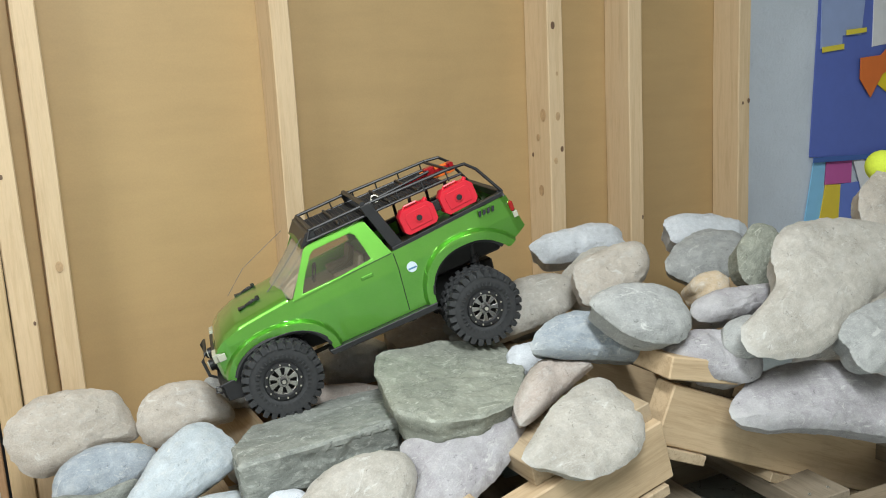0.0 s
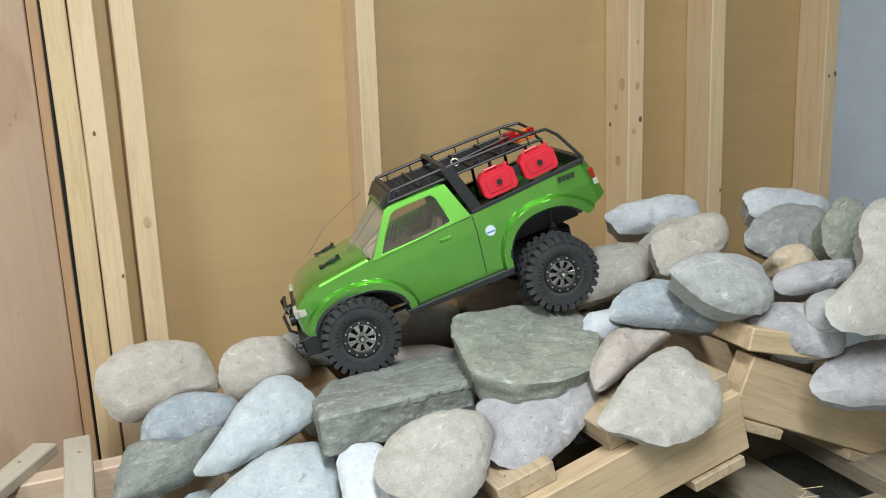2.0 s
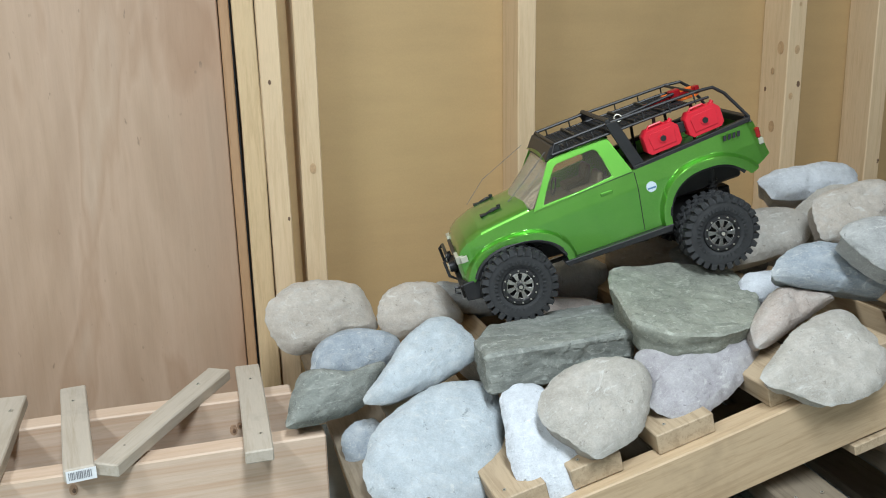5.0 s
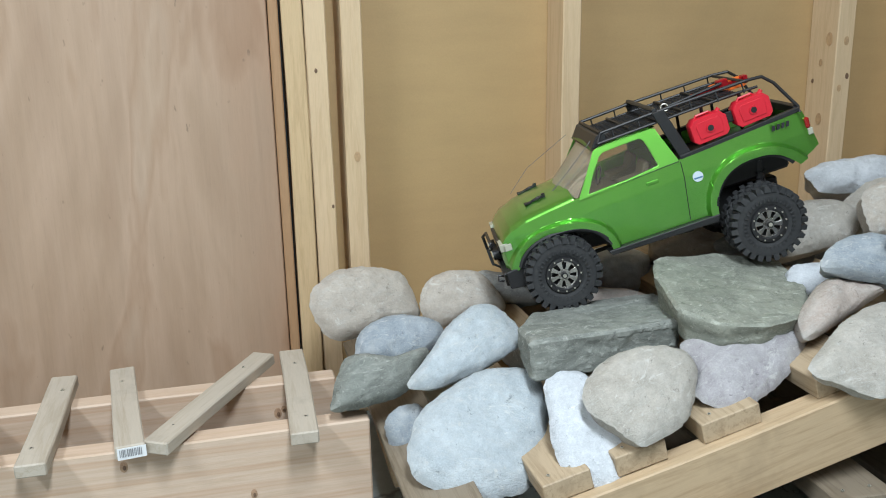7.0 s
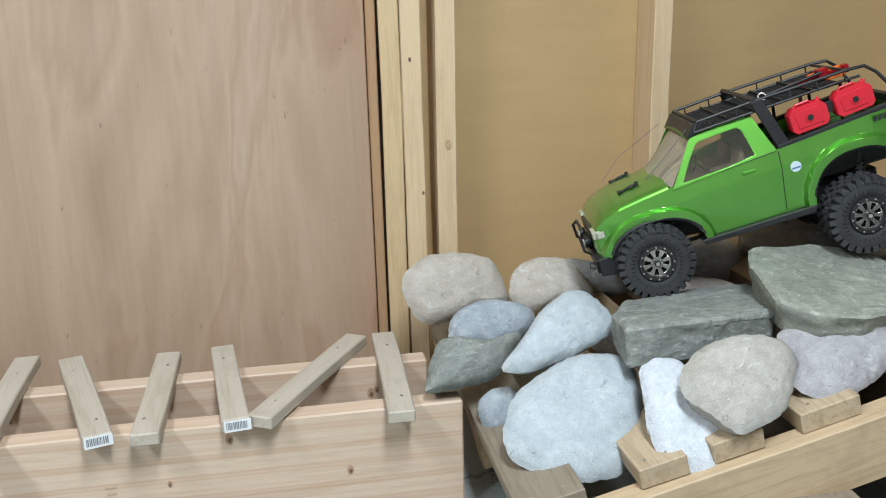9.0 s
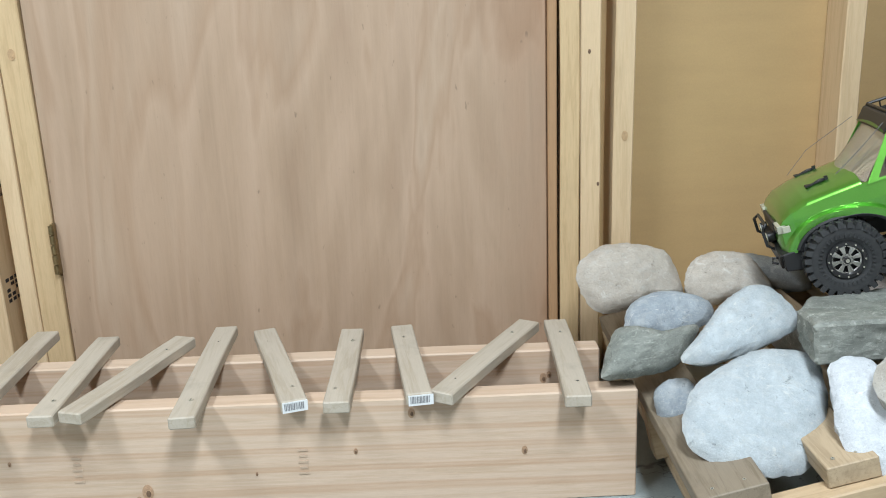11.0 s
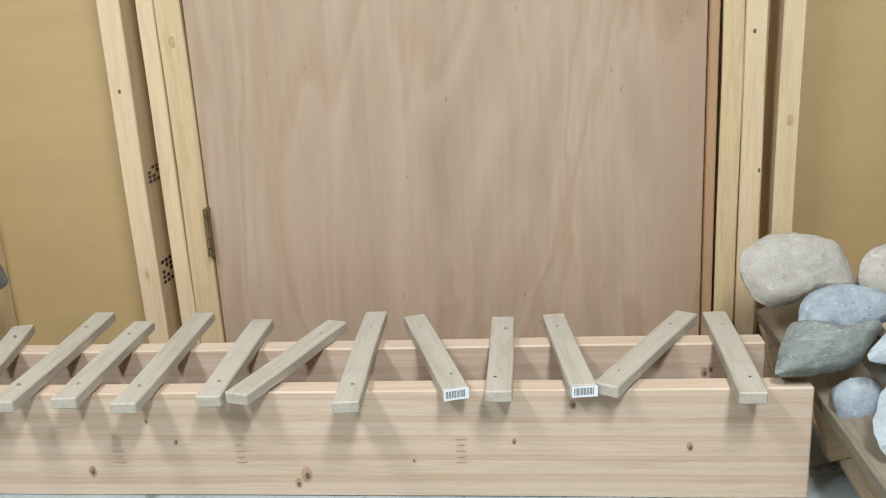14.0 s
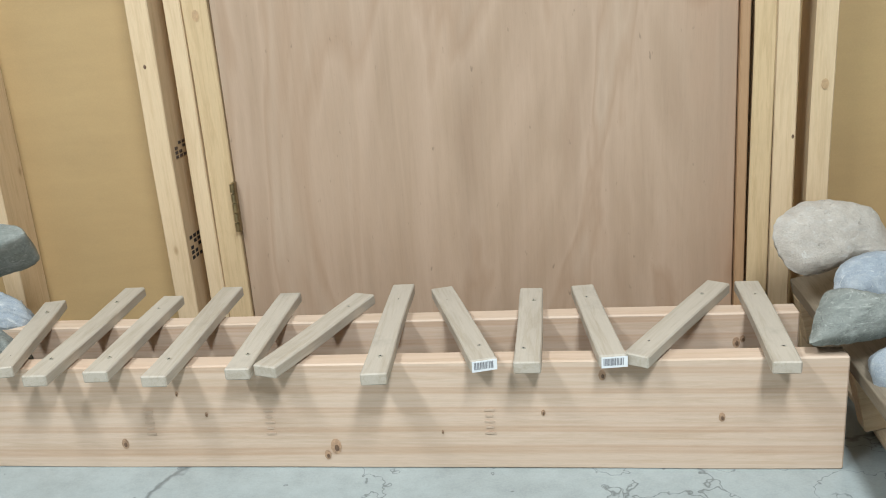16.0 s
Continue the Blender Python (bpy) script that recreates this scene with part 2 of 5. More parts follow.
def whitewall_mat():
    n = Nodes("white_painted_block")
    v = n.coords(shift=False)
    a = n.noise(v, 4, 5, 0.6)
    pits = n.noise(v, 70, 5, 0.75, 0.6)
    base = (0.60, 0.65, 0.72)
    col = n.ramp(a, [(0.3, shade(base, 0.9)), (0.7, shade(base, 1.08))])
    col = n.mix(col, (0.16, 0.17, 0.19), n.ramp(pits, [(0.26, (0.9, 0.9, 0.9)), (0.32, (0, 0, 0))]))
    n.bump(pits, 0.6, 0.004)
    return n.set(Base_Color=col, Roughness=0.7)


M_WHITE = whitewall_mat()
M_CEIL = plain_mat("ceiling_paint", (0.66, 0.65, 0.62), 0.8)
M_ROOM = plain_mat("room_wall_paint", (0.52, 0.50, 0.46), 0.8, scale=20)
ROCK_MATS = {
    "beige": rock_mat("stone_beige", (0.472, 0.419, 0.356), (0.562, 0.518, 0.455)),
    "warm": rock_mat("stone_warm_grey", (0.425, 0.396, 0.346), (0.528, 0.495, 0.444)),
    "grey": rock_mat("stone_grey", (0.333, 0.337, 0.326), (0.436, 0.436, 0.419)),
    "blue": rock_mat("stone_blue_grey", (0.293, 0.330, 0.364), (0.402, 0.436, 0.468)),
    "pale": rock_mat("stone_pale_blue", (0.425, 0.472, 0.500), (0.540, 0.584, 0.603)),
    "white": rock_mat("stone_white", (0.586, 0.613, 0.640), (0.704, 0.722, 0.752), (0.704, 0.722, 0.754)),
    "green": rock_mat("stone_green_grey", (0.222, 0.232, 0.192), (0.324, 0.330, 0.269), (0.442, 0.456, 0.391), 0.42),
    "slate": rock_mat("stone_slate", (0.193, 0.204, 0.183), (0.275, 0.286, 0.256), (0.422, 0.432, 0.388), 0.32),
    "purple": rock_mat("stone_purple_grey", (0.362, 0.342, 0.353), (0.482, 0.472, 0.480)),
    "pink": rock_mat("stone_pinkish", (0.425, 0.360, 0.314), (0.528, 0.460, 0.407)),
    "tan": rock_mat("stone_tan", (0.505, 0.390, 0.259), (0.597, 0.484, 0.346)),
}
M_BLACK = plain_mat("black_plastic", (0.018, 0.018, 0.019), 0.45, grain=0.3)
M_MESH = plain_mat("rack_mesh_black", (0.012, 0.012, 0.013), 0.55, grain=0.3)
M_RUBBER = plain_mat("tyre_rubber", (0.032, 0.033, 0.034), 0.78, grain=0.4, scale=120, bump=0.3)
M_CHROME = plain_mat("rim_satin_silver", (0.62, 0.60, 0.58), 0.25, 1.0, 0.15)
M_STEEL = plain_mat("zinc_screw", (0.60, 0.58, 0.50), 0.45, 0.7, 0.3)
M_BRASS = plain_mat("aged_brass_hinge", (0.30, 0.23, 0.12), 0.4, 0.9, 0.4)
M_RED = plain_mat("red_plastic", (0.62, 0.018, 0.035), 0.38, grain=0.1)
M_RED_METAL = plain_mat("red_anodised_metal", (0.55, 0.02, 0.03), 0.28, 0.7, 0.1)
M_ORANGE = plain_mat("orange_plastic", (0.80, 0.16, 0.02), 0.4, grain=0.1)
M_CHASSIS = plain_mat("chassis_black", (0.012, 0.012, 0.012), 0.6, grain=0.4)
M_LABEL = plain_mat("white_paper_label", (0.75, 0.76, 0.76), 0.6, grain=0.05)
M_INK = plain_mat("black_ink", (0.02, 0.02, 0.025), 0.6)
M_STAMP = plain_mat("worn_black_ink", (0.13, 0.10, 0.08), 0.7, grain=0.4)
M_BARS = plain_mat("grey_label_print", (0.22, 0.22, 0.23), 0.6)
M_FADED = plain_mat("faded_grey_ink", (0.52, 0.39, 0.285), 0.7)
M_BADGE = plain_mat("pale_badge", (0.62, 0.70, 0.76), 0.3, grain=0.08)
M_BADGE_B = plain_mat("blue_badge_band", (0.10, 0.22, 0.36), 0.3)
M_LENS = plain_mat("clear_lamp_lens", (0.42, 0.42, 0.33), 0.12, grain=0.06)
M_TAIL = plain_mat("red_lamp_lens", (0.33, 0.012, 0.012), 0.2)
M_ROPE = plain_mat("grey_winch_rope", (0.13, 0.13, 0.13), 0.6)
M_INTERIOR = plain_mat("dark_cab_interior", (0.14, 0.115, 0.09), 0.6)


def green_mat():
    """Metallic green lacquer on clear polycarbonate, with a clear coat."""
    n = Nodes("metallic_green_lacquer")
    v = n.coords(shift=False)
    flake = n.noise(v, 1600, 2, 0.5)
    soft = n.noise(v, 30, 3, 0.5)
    col = n.mix(n.ramp(flake, [(0.35, (0.110, 0.355, 0.036)), (0.65, (0.205, 0.55, 0.090))]),
                n.ramp(soft, [(0.3, (0.13, 0.415, 0.046)), (0.7, (0.17, 0.48, 0.062))]), 0.5)
    return n.set(Base_Color=col, Metallic=0.88, Roughness=0.36, Coat_Weight=1.0, Coat_Roughness=0.06)


M_GREEN = green_mat()


def lexan_mat(name, haze):
    """Clear plastic with a slightly milky surface and a tan film painted in for reflections."""
    m = bpy.data.materials.new(name)
    m.use_nodes = True
    t = m.node_tree
    t.nodes.clear()
    out = t.nodes.new("ShaderNodeOutputMaterial")
    mix = t.nodes.new("ShaderNodeMixShader")
    tr = t.nodes.new("ShaderNodeBsdfTransparent")
    gl = t.nodes.new("ShaderNodeBsdfGlossy")
    fr = t.nodes.new("ShaderNodeFresnel")
    tr.inputs["Color"].default_value = (0.95, 0.93, 0.87, 1)
    gl.inputs["Roughness"].default_value = 0.08
    fr.inputs["IOR"].default_value = 1.5
    t.links.new(fr.outputs[0], mix.inputs[0])
    t.links.new(tr.outputs[0], mix.inputs[1])
    t.links.new(gl.outputs[0], mix.inputs[2])
    film = t.nodes.new("ShaderNodeMixShader")
    # tan diffuse colour paints the sheen of the wall panel on the pane
    dust_or_sheen = t.nodes.new("ShaderNodeBsdfDiffuse")
    dust_or_sheen.inputs["Color"].default_value = (0.56, 0.51, 0.40, 1)
    film.inputs[0].default_value = haze
    t.links.new(mix.outputs[0], film.inputs[1])
    t.links.new(dust_or_sheen.outputs[0], film.inputs[2])
    t.links.new(film.outputs[0], out.inputs[0])
    return m


M_GLASS = lexan_mat("smoked_clear_plastic", 0.03)
M_SCREEN = lexan_mat("milky_clear_plastic", 0.28)


# ---- mesh helpers ----
def mesh_of(name, bm, material, smooth=False):
    me = bpy.data.meshes.new(name)
    bm.normal_update()
    bm.to_mesh(me)
    bm.free()
    if material:
        me.materials.append(material)
    if smooth:
        me.polygons.foreach_set("use_smooth", [True] * len(me.polygons))
        if smooth != "all":
            me.set_sharp_from_angle(angle=radians(smooth if smooth is not True else 40))
    return me


def thing(name, bm, material, label, category, group="", kind="", m=None, smooth=False):
    ob = new(name, mesh_of(name, bm, material, smooth))
    if m is not None:
        ob.matrix_world = m
    return tagged(ob, label, category, group, kind)


def holder(name, label, category, group="", kind="", m=None):
    ob = new(name)
    if m is not None:
        ob.matrix_world = m
    return tagged(ob, label, category, group, kind)


def part(name, bm, material, parent, label="", smooth=False, m=None):
    ob = new(name, mesh_of(name, bm, material, smooth))
    ob.parent = parent
    if m is not None:
        ob.matrix_basis = m
    return tagged(ob, label)


def box(x0, x1, y0, y1, z0, z1, bevel=0.0, bm=None, seg=1):
    own = bm is None
    b = bmesh.new()
    bmesh.ops.create_cube(b, size=1.0)
    for v in b.verts:
        v.co = Vector(((x0 + x1) / 2 + v.co.x * (x1 - x0), (y0 + y1) / 2 + v.co.y * (y1 - y0), (z0 + z1) / 2 + v.co.z * (z1 - z0)))
    if bevel:
        bmesh.ops.bevel(b, geom=b.edges[:], offset=bevel, segments=seg, affect="EDGES", profile=0.6)
    return b if own else join(bm, b)


def join(bm, other, m=None):
    if m is not None:
        bmesh.ops.transform(other, matrix=m, verts=other.verts[:])
    me = bpy.data.meshes.new("tmp")
    other.to_mesh(me)
    other.free()
    bm.from_mesh(me)
    bpy.data.meshes.remove(me)
    return bm


def tube(points, r, sides=8, bm=None, closed=False, flat=1.0):
    """A bent bar of round section through the points."""
    bm = bm or bmesh.new()
    pts = [Vector(p) for p in points]
    rings = []
    n = len(pts)
    for i, p in enumerate(pts):
        a = pts[i - 1] if i > 0 or closed else p
        b = pts[(i + 1) % n] if i < n - 1 or closed else p
        d = (b - a).normalized()
        ref = Vector((0, 0, 1)) if abs(d.z) < 0.9 else Vector((0, 1, 0))
        u = d.cross(ref).normalized()
        w = u.cross(d)
        rings.append([bm.verts.new(p + (u * math.cos(2 * math.pi * k / sides) + w * math.sin(2 * math.pi * k / sides) * flat) * r) for k in range(sides)])
    for i in range(n if closed else n - 1):
        A, B = rings[i], rings[(i + 1) % n]
        for k in range(sides):
            bm.faces.new((A[k], A[(k + 1) % sides], B[(k + 1) % sides], B[k]))
    if not closed:
        bm.faces.new(rings[0][::-1])
        bm.faces.new(rings[-1])
    return bm


def prism(outline, axis, a, b, bevel=0.0):
    """A polygon of 2D points pushed from a to b along an axis ('y': points are x, z; 'x': y, z; 'z': x, y)."""
    bm = bmesh.new()
    put = {"y": lambda p, d: (p[0], d, p[1]), "x": lambda p, d: (d, p[0], p[1]), "z": lambda p, d: (p[0], p[1], d)}[axis]
    A = [bm.verts.new(put(p, a)) for p in outline]
    B = [bm.verts.new(put(p, b)) for p in outline]
    n = len(outline)
    bm.faces.new(A)
    bm.faces.new(B[::-1])
    for i in range(n):
        bm.faces.new((A[i], B[i], B[(i + 1) % n], A[(i + 1) % n]))
    bmesh.ops.recalc_face_normals(bm, faces=bm.faces[:])
    if bevel:
        bmesh.ops.bevel(bm, geom=bm.edges[:], offset=bevel * 0.7, segments=1, affect="EDGES")
    return bm


def disc(r, depth, sides=24, bm=None, m=None):
    b = bmesh.new()
    bmesh.ops.create_cone(b, cap_ends=True, segments=sides, radius1=r, radius2=r, depth=depth)
    if m is not None:
        bmesh.ops.transform(b, matrix=m, verts=b.verts[:])
    return b if bm is None else join(bm, b)


def lumber(x0, x1, y0, y1, z0, z1, seed, wobble=0.0012, cuts=10, axis=2, bevel=0.003):
    """A sawn timber: eased edges and a slightly uneven run."""
    bm = bmesh.new()
    bmesh.ops.create_cube(bm, size=1.0)
    for v in bm.verts:
        v.co = Vector(((x0 + x1) / 2 + v.co.x * (x1 - x0), (y0 + y1) / 2 + v.co.y * (y1 - y0), (z0 + z1) / 2 + v.co.z * (z1 - z0)))
    bmesh.ops.bevel(bm, geom=bm.edges[:], offset=bevel * 0.7, segments=1, affect="EDGES")
    lo, hi = ((x0, x1), (y0, y1), (z0, z1))[axis]
    for i in range(1, cuts):
        c, nrm = Vector((0, 0, 0)), Vector((0, 0, 0))
        c[axis], nrm[axis] = lo + (hi - lo) * i / cuts, 1
        bmesh.ops.bisect_plane(bm, geom=bm.verts[:] + bm.edges[:] + bm.faces[:], plane_co=c, plane_no=nrm)
    for v in bm.verts:
        p = v.co * 3.0 + Vector((seed * 7.3, seed * 3.1, seed))
        d = Vector((noise.noise(p), noise.noise(p + Vector((9, 0, 0))), noise.noise(p + Vector((0, 9, 0))))) * wobble * 2
        d[axis] = 0
        v.co += d
    return bm


def screw(parent, x, y, z, up="z", r=0.0034):
    """A countersunk screw head with a dark drive, flush in the timber."""
    m = pose(x, y, z) if up == "z" else pose(x, y, z, 90)
    s = part("screw", disc(r, 0.0014, 10), M_STEEL, parent, m=m)
    b = box(-r * 0.5, r * 0.5, -r * 0.16, r * 0.16, 0.0003, 0.0009)
    box(-r * 0.16, r * 0.16, -r * 0.5, r * 0.5, 0.0003, 0.0010, bm=b)
    part("drive_slot", b, M_INK, s)
    return s

# ---- room ----
X0, X1, Y0, Y1, CEIL = -3.2, 3.4, -3.4, 0.60, 2.40
thing("floor", box(X0, X1, Y0, Y1 + 0.1, -0.12, 0.0), M_FLOOR, "worn grey concrete floor with fine cracks", "floor", kind="structure")
thing("ceiling", box(X0, X1, Y0, Y1 + 0.1, CEIL, CEIL + 0.1), M_CEIL, "plain pale ceiling", "ceiling", kind="structure")
thing("wall_south", box(X0, X1, Y0 - 0.1, Y0, 0, CEIL), M_ROOM, "plain painted wall", "wall", kind="structure")
thing("wall_west", box(X0 - 0.1, X0, Y0 - 0.1, Y1 + 0.1, 0, CEIL), M_ROOM, "plain painted wall", "wall", kind="structure")
thing("wall_east", box(X1, X1 + 0.1, Y0 - 0.1, Y1 + 0.1, 0, CEIL), M_ROOM, "plain painted wall", "wall", kind="structure")
PANEL_Y, FACE_Y = 0.514, 0.425
thing("wall_north", box(X0, -1.10, PANEL_Y, PANEL_Y + 0.05, 0, CEIL), M_PANEL, "brown hardboard panel behind open wall studs", "wall", kind="structure")
thing("wall_north_middle", box(-0.066, 1.705, PANEL_Y, PANEL_Y + 0.05, 0, CEIL), M_PANEL, "brown hardboard panel behind open wall studs", "wall", kind="structure")
thing("wall_north_block", box(1.706, X1, 0.53, 0.60, 0, CEIL), M_WHITE, "white painted rough block wall with dark pits", "wall", kind="structure")
thing("wall_north_head", box(-1.10, -0.066, PANEL_Y, PANEL_Y + 0.05, 2.06, CEIL), M_PANEL, "hardboard above the door", "wall", kind="structure")
for lx, ly, lp, lr in LAMPS:
    fx = holder("ceiling_light", "white ceiling fixture with a fluorescent tube", "lamp", "ceiling lights", m=pose(lx, ly, LAMP_Z, 0, 0, lr))
    part("housing", prism([(-0.17, 0.0), (0.17, 0.0), (0.12, 0.05), (-0.12, 0.05)], "x", -0.62, 0.62), M_CEIL, fx)
    part("hanger", box(-0.3, 0.3, -0.015, 0.015, 0.05, CEIL - LAMP_Z), M_STEEL, fx)


def stud(x0, x1, seed, label, mat=None, y0=FACE_Y, y1=PANEL_Y - 0.001, z1=CEIL):
    return thing("wall_stud", lumber(x0, x1, y0, y1, 0, z1, seed, 0.0016, 16), mat or M_STUD, label, 'wall stud', 'wall studs', 'structure', smooth=30)


stud(-0.061, -0.0235, 1, "yellowish pine stud beside the door trim", M_STUD_B, y0=0.420)
stud(-0.0215, 0.018, 2, "pale pine stud with a round nail hole")
stud(0.0425, 0.081, 3, "pale pine stud with a large knot", y0=0.422)
stud(0.472, 0.510, 4, "pale pine wall stud with small nail holes")
stud(1.087, 1.127, 5, "knotty pine wall stud with a dark bark streak")
stud(1.314, 1.354, 6, "pale pine wall stud")
stud(1.663, 1.703, 7, "pine stud at the edge of the hardboard wall")
stud(-1.105, -1.0545, 8, "pine door post carrying a hinge", M_STUD_B, y0=0.427)
stud(-1.140, -1.1065, 9, "pale pine stud next to the door post")
stud(-1.218, -1.173, 10, "pale pine stud with a printed black stamp")
stud(-1.600, -1.558, 11, "pine stud behind the stone pile")
stud(-2.05, -2.01, 12, "pine wall stud")


def knot(x, z, r, y=FACE_Y):
    """A brown knot, a shallow oval patch let into the timber's face."""
    b = bmesh.new()
    for k, s in ((1.0, 0.0), (0.55, 0.0006)):
        rr = disc(r * k * 0.85, 0.0007, 18, m=pose(x, y - 0.0006 - s, z, 90) @ Matrix.Diagonal((0.8, 1.25, 1, 1)))
        join(b, rr)
    return b


M_KNOT = plain_mat("knot_brown", (0.50, 0.33, 0.18), 0.6, grain=0.35, scale=160)
M_KNOT_B = plain_mat("knot_reddish", (0.43, 0.275, 0.17), 0.6, grain=0.45, scale=220)
M_KNOT_D = plain_mat("knot_dark", (0.17, 0.10, 0.06), 0.6, grain=0.3, scale=160)
for x, z, r, y, mm in ((0.063, 0.517, 0.009, 0.422, M_KNOT), (0.013, 0.425, 0.0035, FACE_Y, M_KNOT_D), (1.110, 0.701, 0.009, FACE_Y, M_KNOT),
                       (1.110, 0.794, 0.008, FACE_Y, M_KNOT), (1.102, 0.603, 0.007, FACE_Y, M_KNOT), (1.119, 0.628, 0.006, FACE_Y, M_KNOT_D),
                       (1.102, 0.897, 0.014, FACE_Y, M_KNOT_D), (1.349, 0.447, 0.006, FACE_Y, M_KNOT_D), (1.697, 0.701, 0.006, FACE_Y, M_KNOT_D),
                       (1.677, 0.696, 0.004, FACE_Y, M_KNOT_D), (-0.005, 0.677, 0.004, FACE_Y, M_KNOT_D), (0.490, 0.251, 0.0035, FACE_Y, M_KNOT_D),
                       (-1.080, 0.711, 0.010, 0.427, M_KNOT), (-1.197, 0.623, 0.004, FACE_Y, M_KNOT_D), (-0.032, 0.266, 0.005, FACE_Y, M_KNOT_D)):
    thing("wood_knot", knot(x, z, r, y), mm, "brown knot in a pine stud", "knot", "knots", "structure")

for y, z, r, mm in ((0.462, 0.535, 0.010, M_KNOT), (0.448, 0.705, 0.011, M_KNOT), (0.470, 0.655, 0.006, M_KNOT), (0.492, 0.615, 0.004, M_KNOT_D)):
    thing("wood_knot", disc(r, 0.0008, 18, m=pose(1.0862, y, z, 0, 90) @ Matrix.Diagonal((1.25, 0.9, 1, 1))), mm, "brown knot in a pine stud", "knot", "knots", "structure")

# printed stamp on the stud's inner side
for z0, tall, lines in ((0.222, 0.0072, 5), (0.436, 0.0060, 4)):
    b = bmesh.new()
    for i in range(3):
        for j in range(lines):
            if (i * 5 + j) % 4 != 3:
                box(-1.1729, -1.1723, 0.444 + i * 0.019, 0.457 + i * 0.019, z0 + j * tall * 1.5, z0 + j * tall * 1.5 + tall, bm=b)
    thing("grade_stamp", b, M_INK if lines == 5 else M_STAMP, "printed grade stamp bars on a stud", "stamp", kind="structure")

# ---- door ----
door = holder("door_1", "flat plywood door with reddish brown grain, closed", "door", kind="structure")
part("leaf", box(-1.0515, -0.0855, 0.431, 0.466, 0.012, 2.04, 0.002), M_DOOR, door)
part("jamb_strip", lumber(-0.0838, -0.0665, 0.418, 0.513, 0, 2.06, 20, 0.0006), M_TRIM, door, "reddish brown edge strip")
part("head_strip", box(-1.053, -0.086, 0.425, 0.513, 2.042, 2.06), M_TRIM, door)
# black filler strip standing in for the shade between jamb and stud
part("dark_gap", box(-0.0662, -0.0616, 0.455, 0.513, 0, 2.06), M_CHASSIS, door)
hinge = part("hinge", box(-1.0560, -1.0490, 0.4165, 0.4305, 0.286, 0.388, 0.001), M_BRASS, door, "aged brass butt hinge")
for k in range(5):
    part("knuckle", disc(0.0052, 0.0168, 12), M_BRASS, hinge, m=pose(-1.0530, 0.416, 0.297 + 0.020 * k))

# mural of flat coloured shapes on the white wall
MURAL_Y = 0.5285


def sheet(name, outline, colour, layer, parent):
    return part(name, prism(outline, "y", MURAL_Y - 0.003 * layer - 0.003, MURAL_Y - 0.003 * layer, 0.0008),
                plain_mat("foam_" + name, colour, 0.7, grain=0.06, scale=30), parent)


mural = holder("wall_mural", "bright mural of flat coloured foam shapes", "wall art", m=pose(0.03, 0, 0.02))
sheet("blue_ground", [(2.02, 0.50), (2.45, 0.47), (2.75, 0.50), (2.75, 1.30), (2.06, 1.30)], (0.10, 0.15, 0.48), 0, mural)
sheet("grey_shape", [(2.05, 0.80), (2.14, 0.80), (2.14, 0.835), (2.22, 0.835), (2.24, 1.0), (2.05, 1.0)], (0.30, 0.38, 0.62), 1, mural)
sheet("yellow_strip", [(2.055, 0.79), (2.145, 0.797), (2.145, 0.812), (2.055, 0.805)], (0.75, 0.62, 0.06), 2, mural)
sheet("yellow_dash", [(2.15, 0.835), (2.235, 0.842), (2.235, 0.855), (2.15, 0.850)], (0.75, 0.62, 0.06), 3, mural)
sheet("orange_arm", [(2.21, 0.71), (2.26, 0.655), (2.31, 0.72), (2.5, 0.80), (2.5, 0.93), (2.30, 0.775), (2.21, 0.77)], (0.72, 0.17, 0.03), 4, mural)
sheet("yellow_shape", [(2.28, 0.70), (2.46, 0.60), (2.7, 0.55), (2.7, 0.86), (2.5, 0.84)], (0.80, 0.62, 0.02), 2, mural)
sheet("white_sleeve", [(2.27, 0.80), (2.37, 0.81), (2.33, 1.0), (2.27, 1.0)], (0.72, 0.72, 0.74), 1, mural)
sheet("pink_shape", [(2.37, 0.82), (2.6, 0.86), (2.6, 1.0), (2.34, 1.0)], (0.75, 0.25, 0.50), 1, mural)
sheet("dark_band", [(2.02, 0.485), (2.25, 0.475), (2.5, 0.50), (2.5, 0.515), (2.25, 0.49), (2.02, 0.50)], (0.05, 0.12, 0.36), 5, mural)
sheet("sky_leg", [(1.98, 0.20), (2.07, 0.20), (2.085, 0.488), (2.035, 0.488)], (0.25, 0.55, 0.80), 1, mural)
sheet("magenta_band", [(2.085, 0.415), (2.20, 0.41), (2.20, 0.478), (2.09, 0.484)], (0.50, 0.10, 0.33), 1, mural)
sheet("yellow_leg", [(2.06, 0.30), (2.145, 0.30), (2.15, 0.41), (2.085, 0.415)], (0.75, 0.56, 0.05), 2, mural)
sheet("blue_leg", [(2.145, 0.28), (2.26, 0.28), (2.235, 0.41), (2.15, 0.41)], (0.13, 0.20, 0.58), 1, mural)
sheet("white_leg", [(2.20, 0.475), (2.25, 0.475), (2.31, 0.36), (2.26, 0.34)], (0.72, 0.72, 0.74), 3, mural)
sheet("magenta_foot", [(2.26, 0.475), (2.42, 0.49), (2.40, 0.42), (2.31, 0.40)], (0.50, 0.10, 0.33), 2, mural)

# ---- bridge of two beams and slats ----
bridge = holder("slat_bridge", "low bridge of two fir beams with loose weathered slats", "bridge", kind="")
front = part("beam", lumber(-2.30, 0.0, 0.0, 0.038, 0.0, 0.184, 30, 0.0008, 24, 0, 0.0035), M_BOARD, bridge, "pinkish fir beam with knots and growth lines")
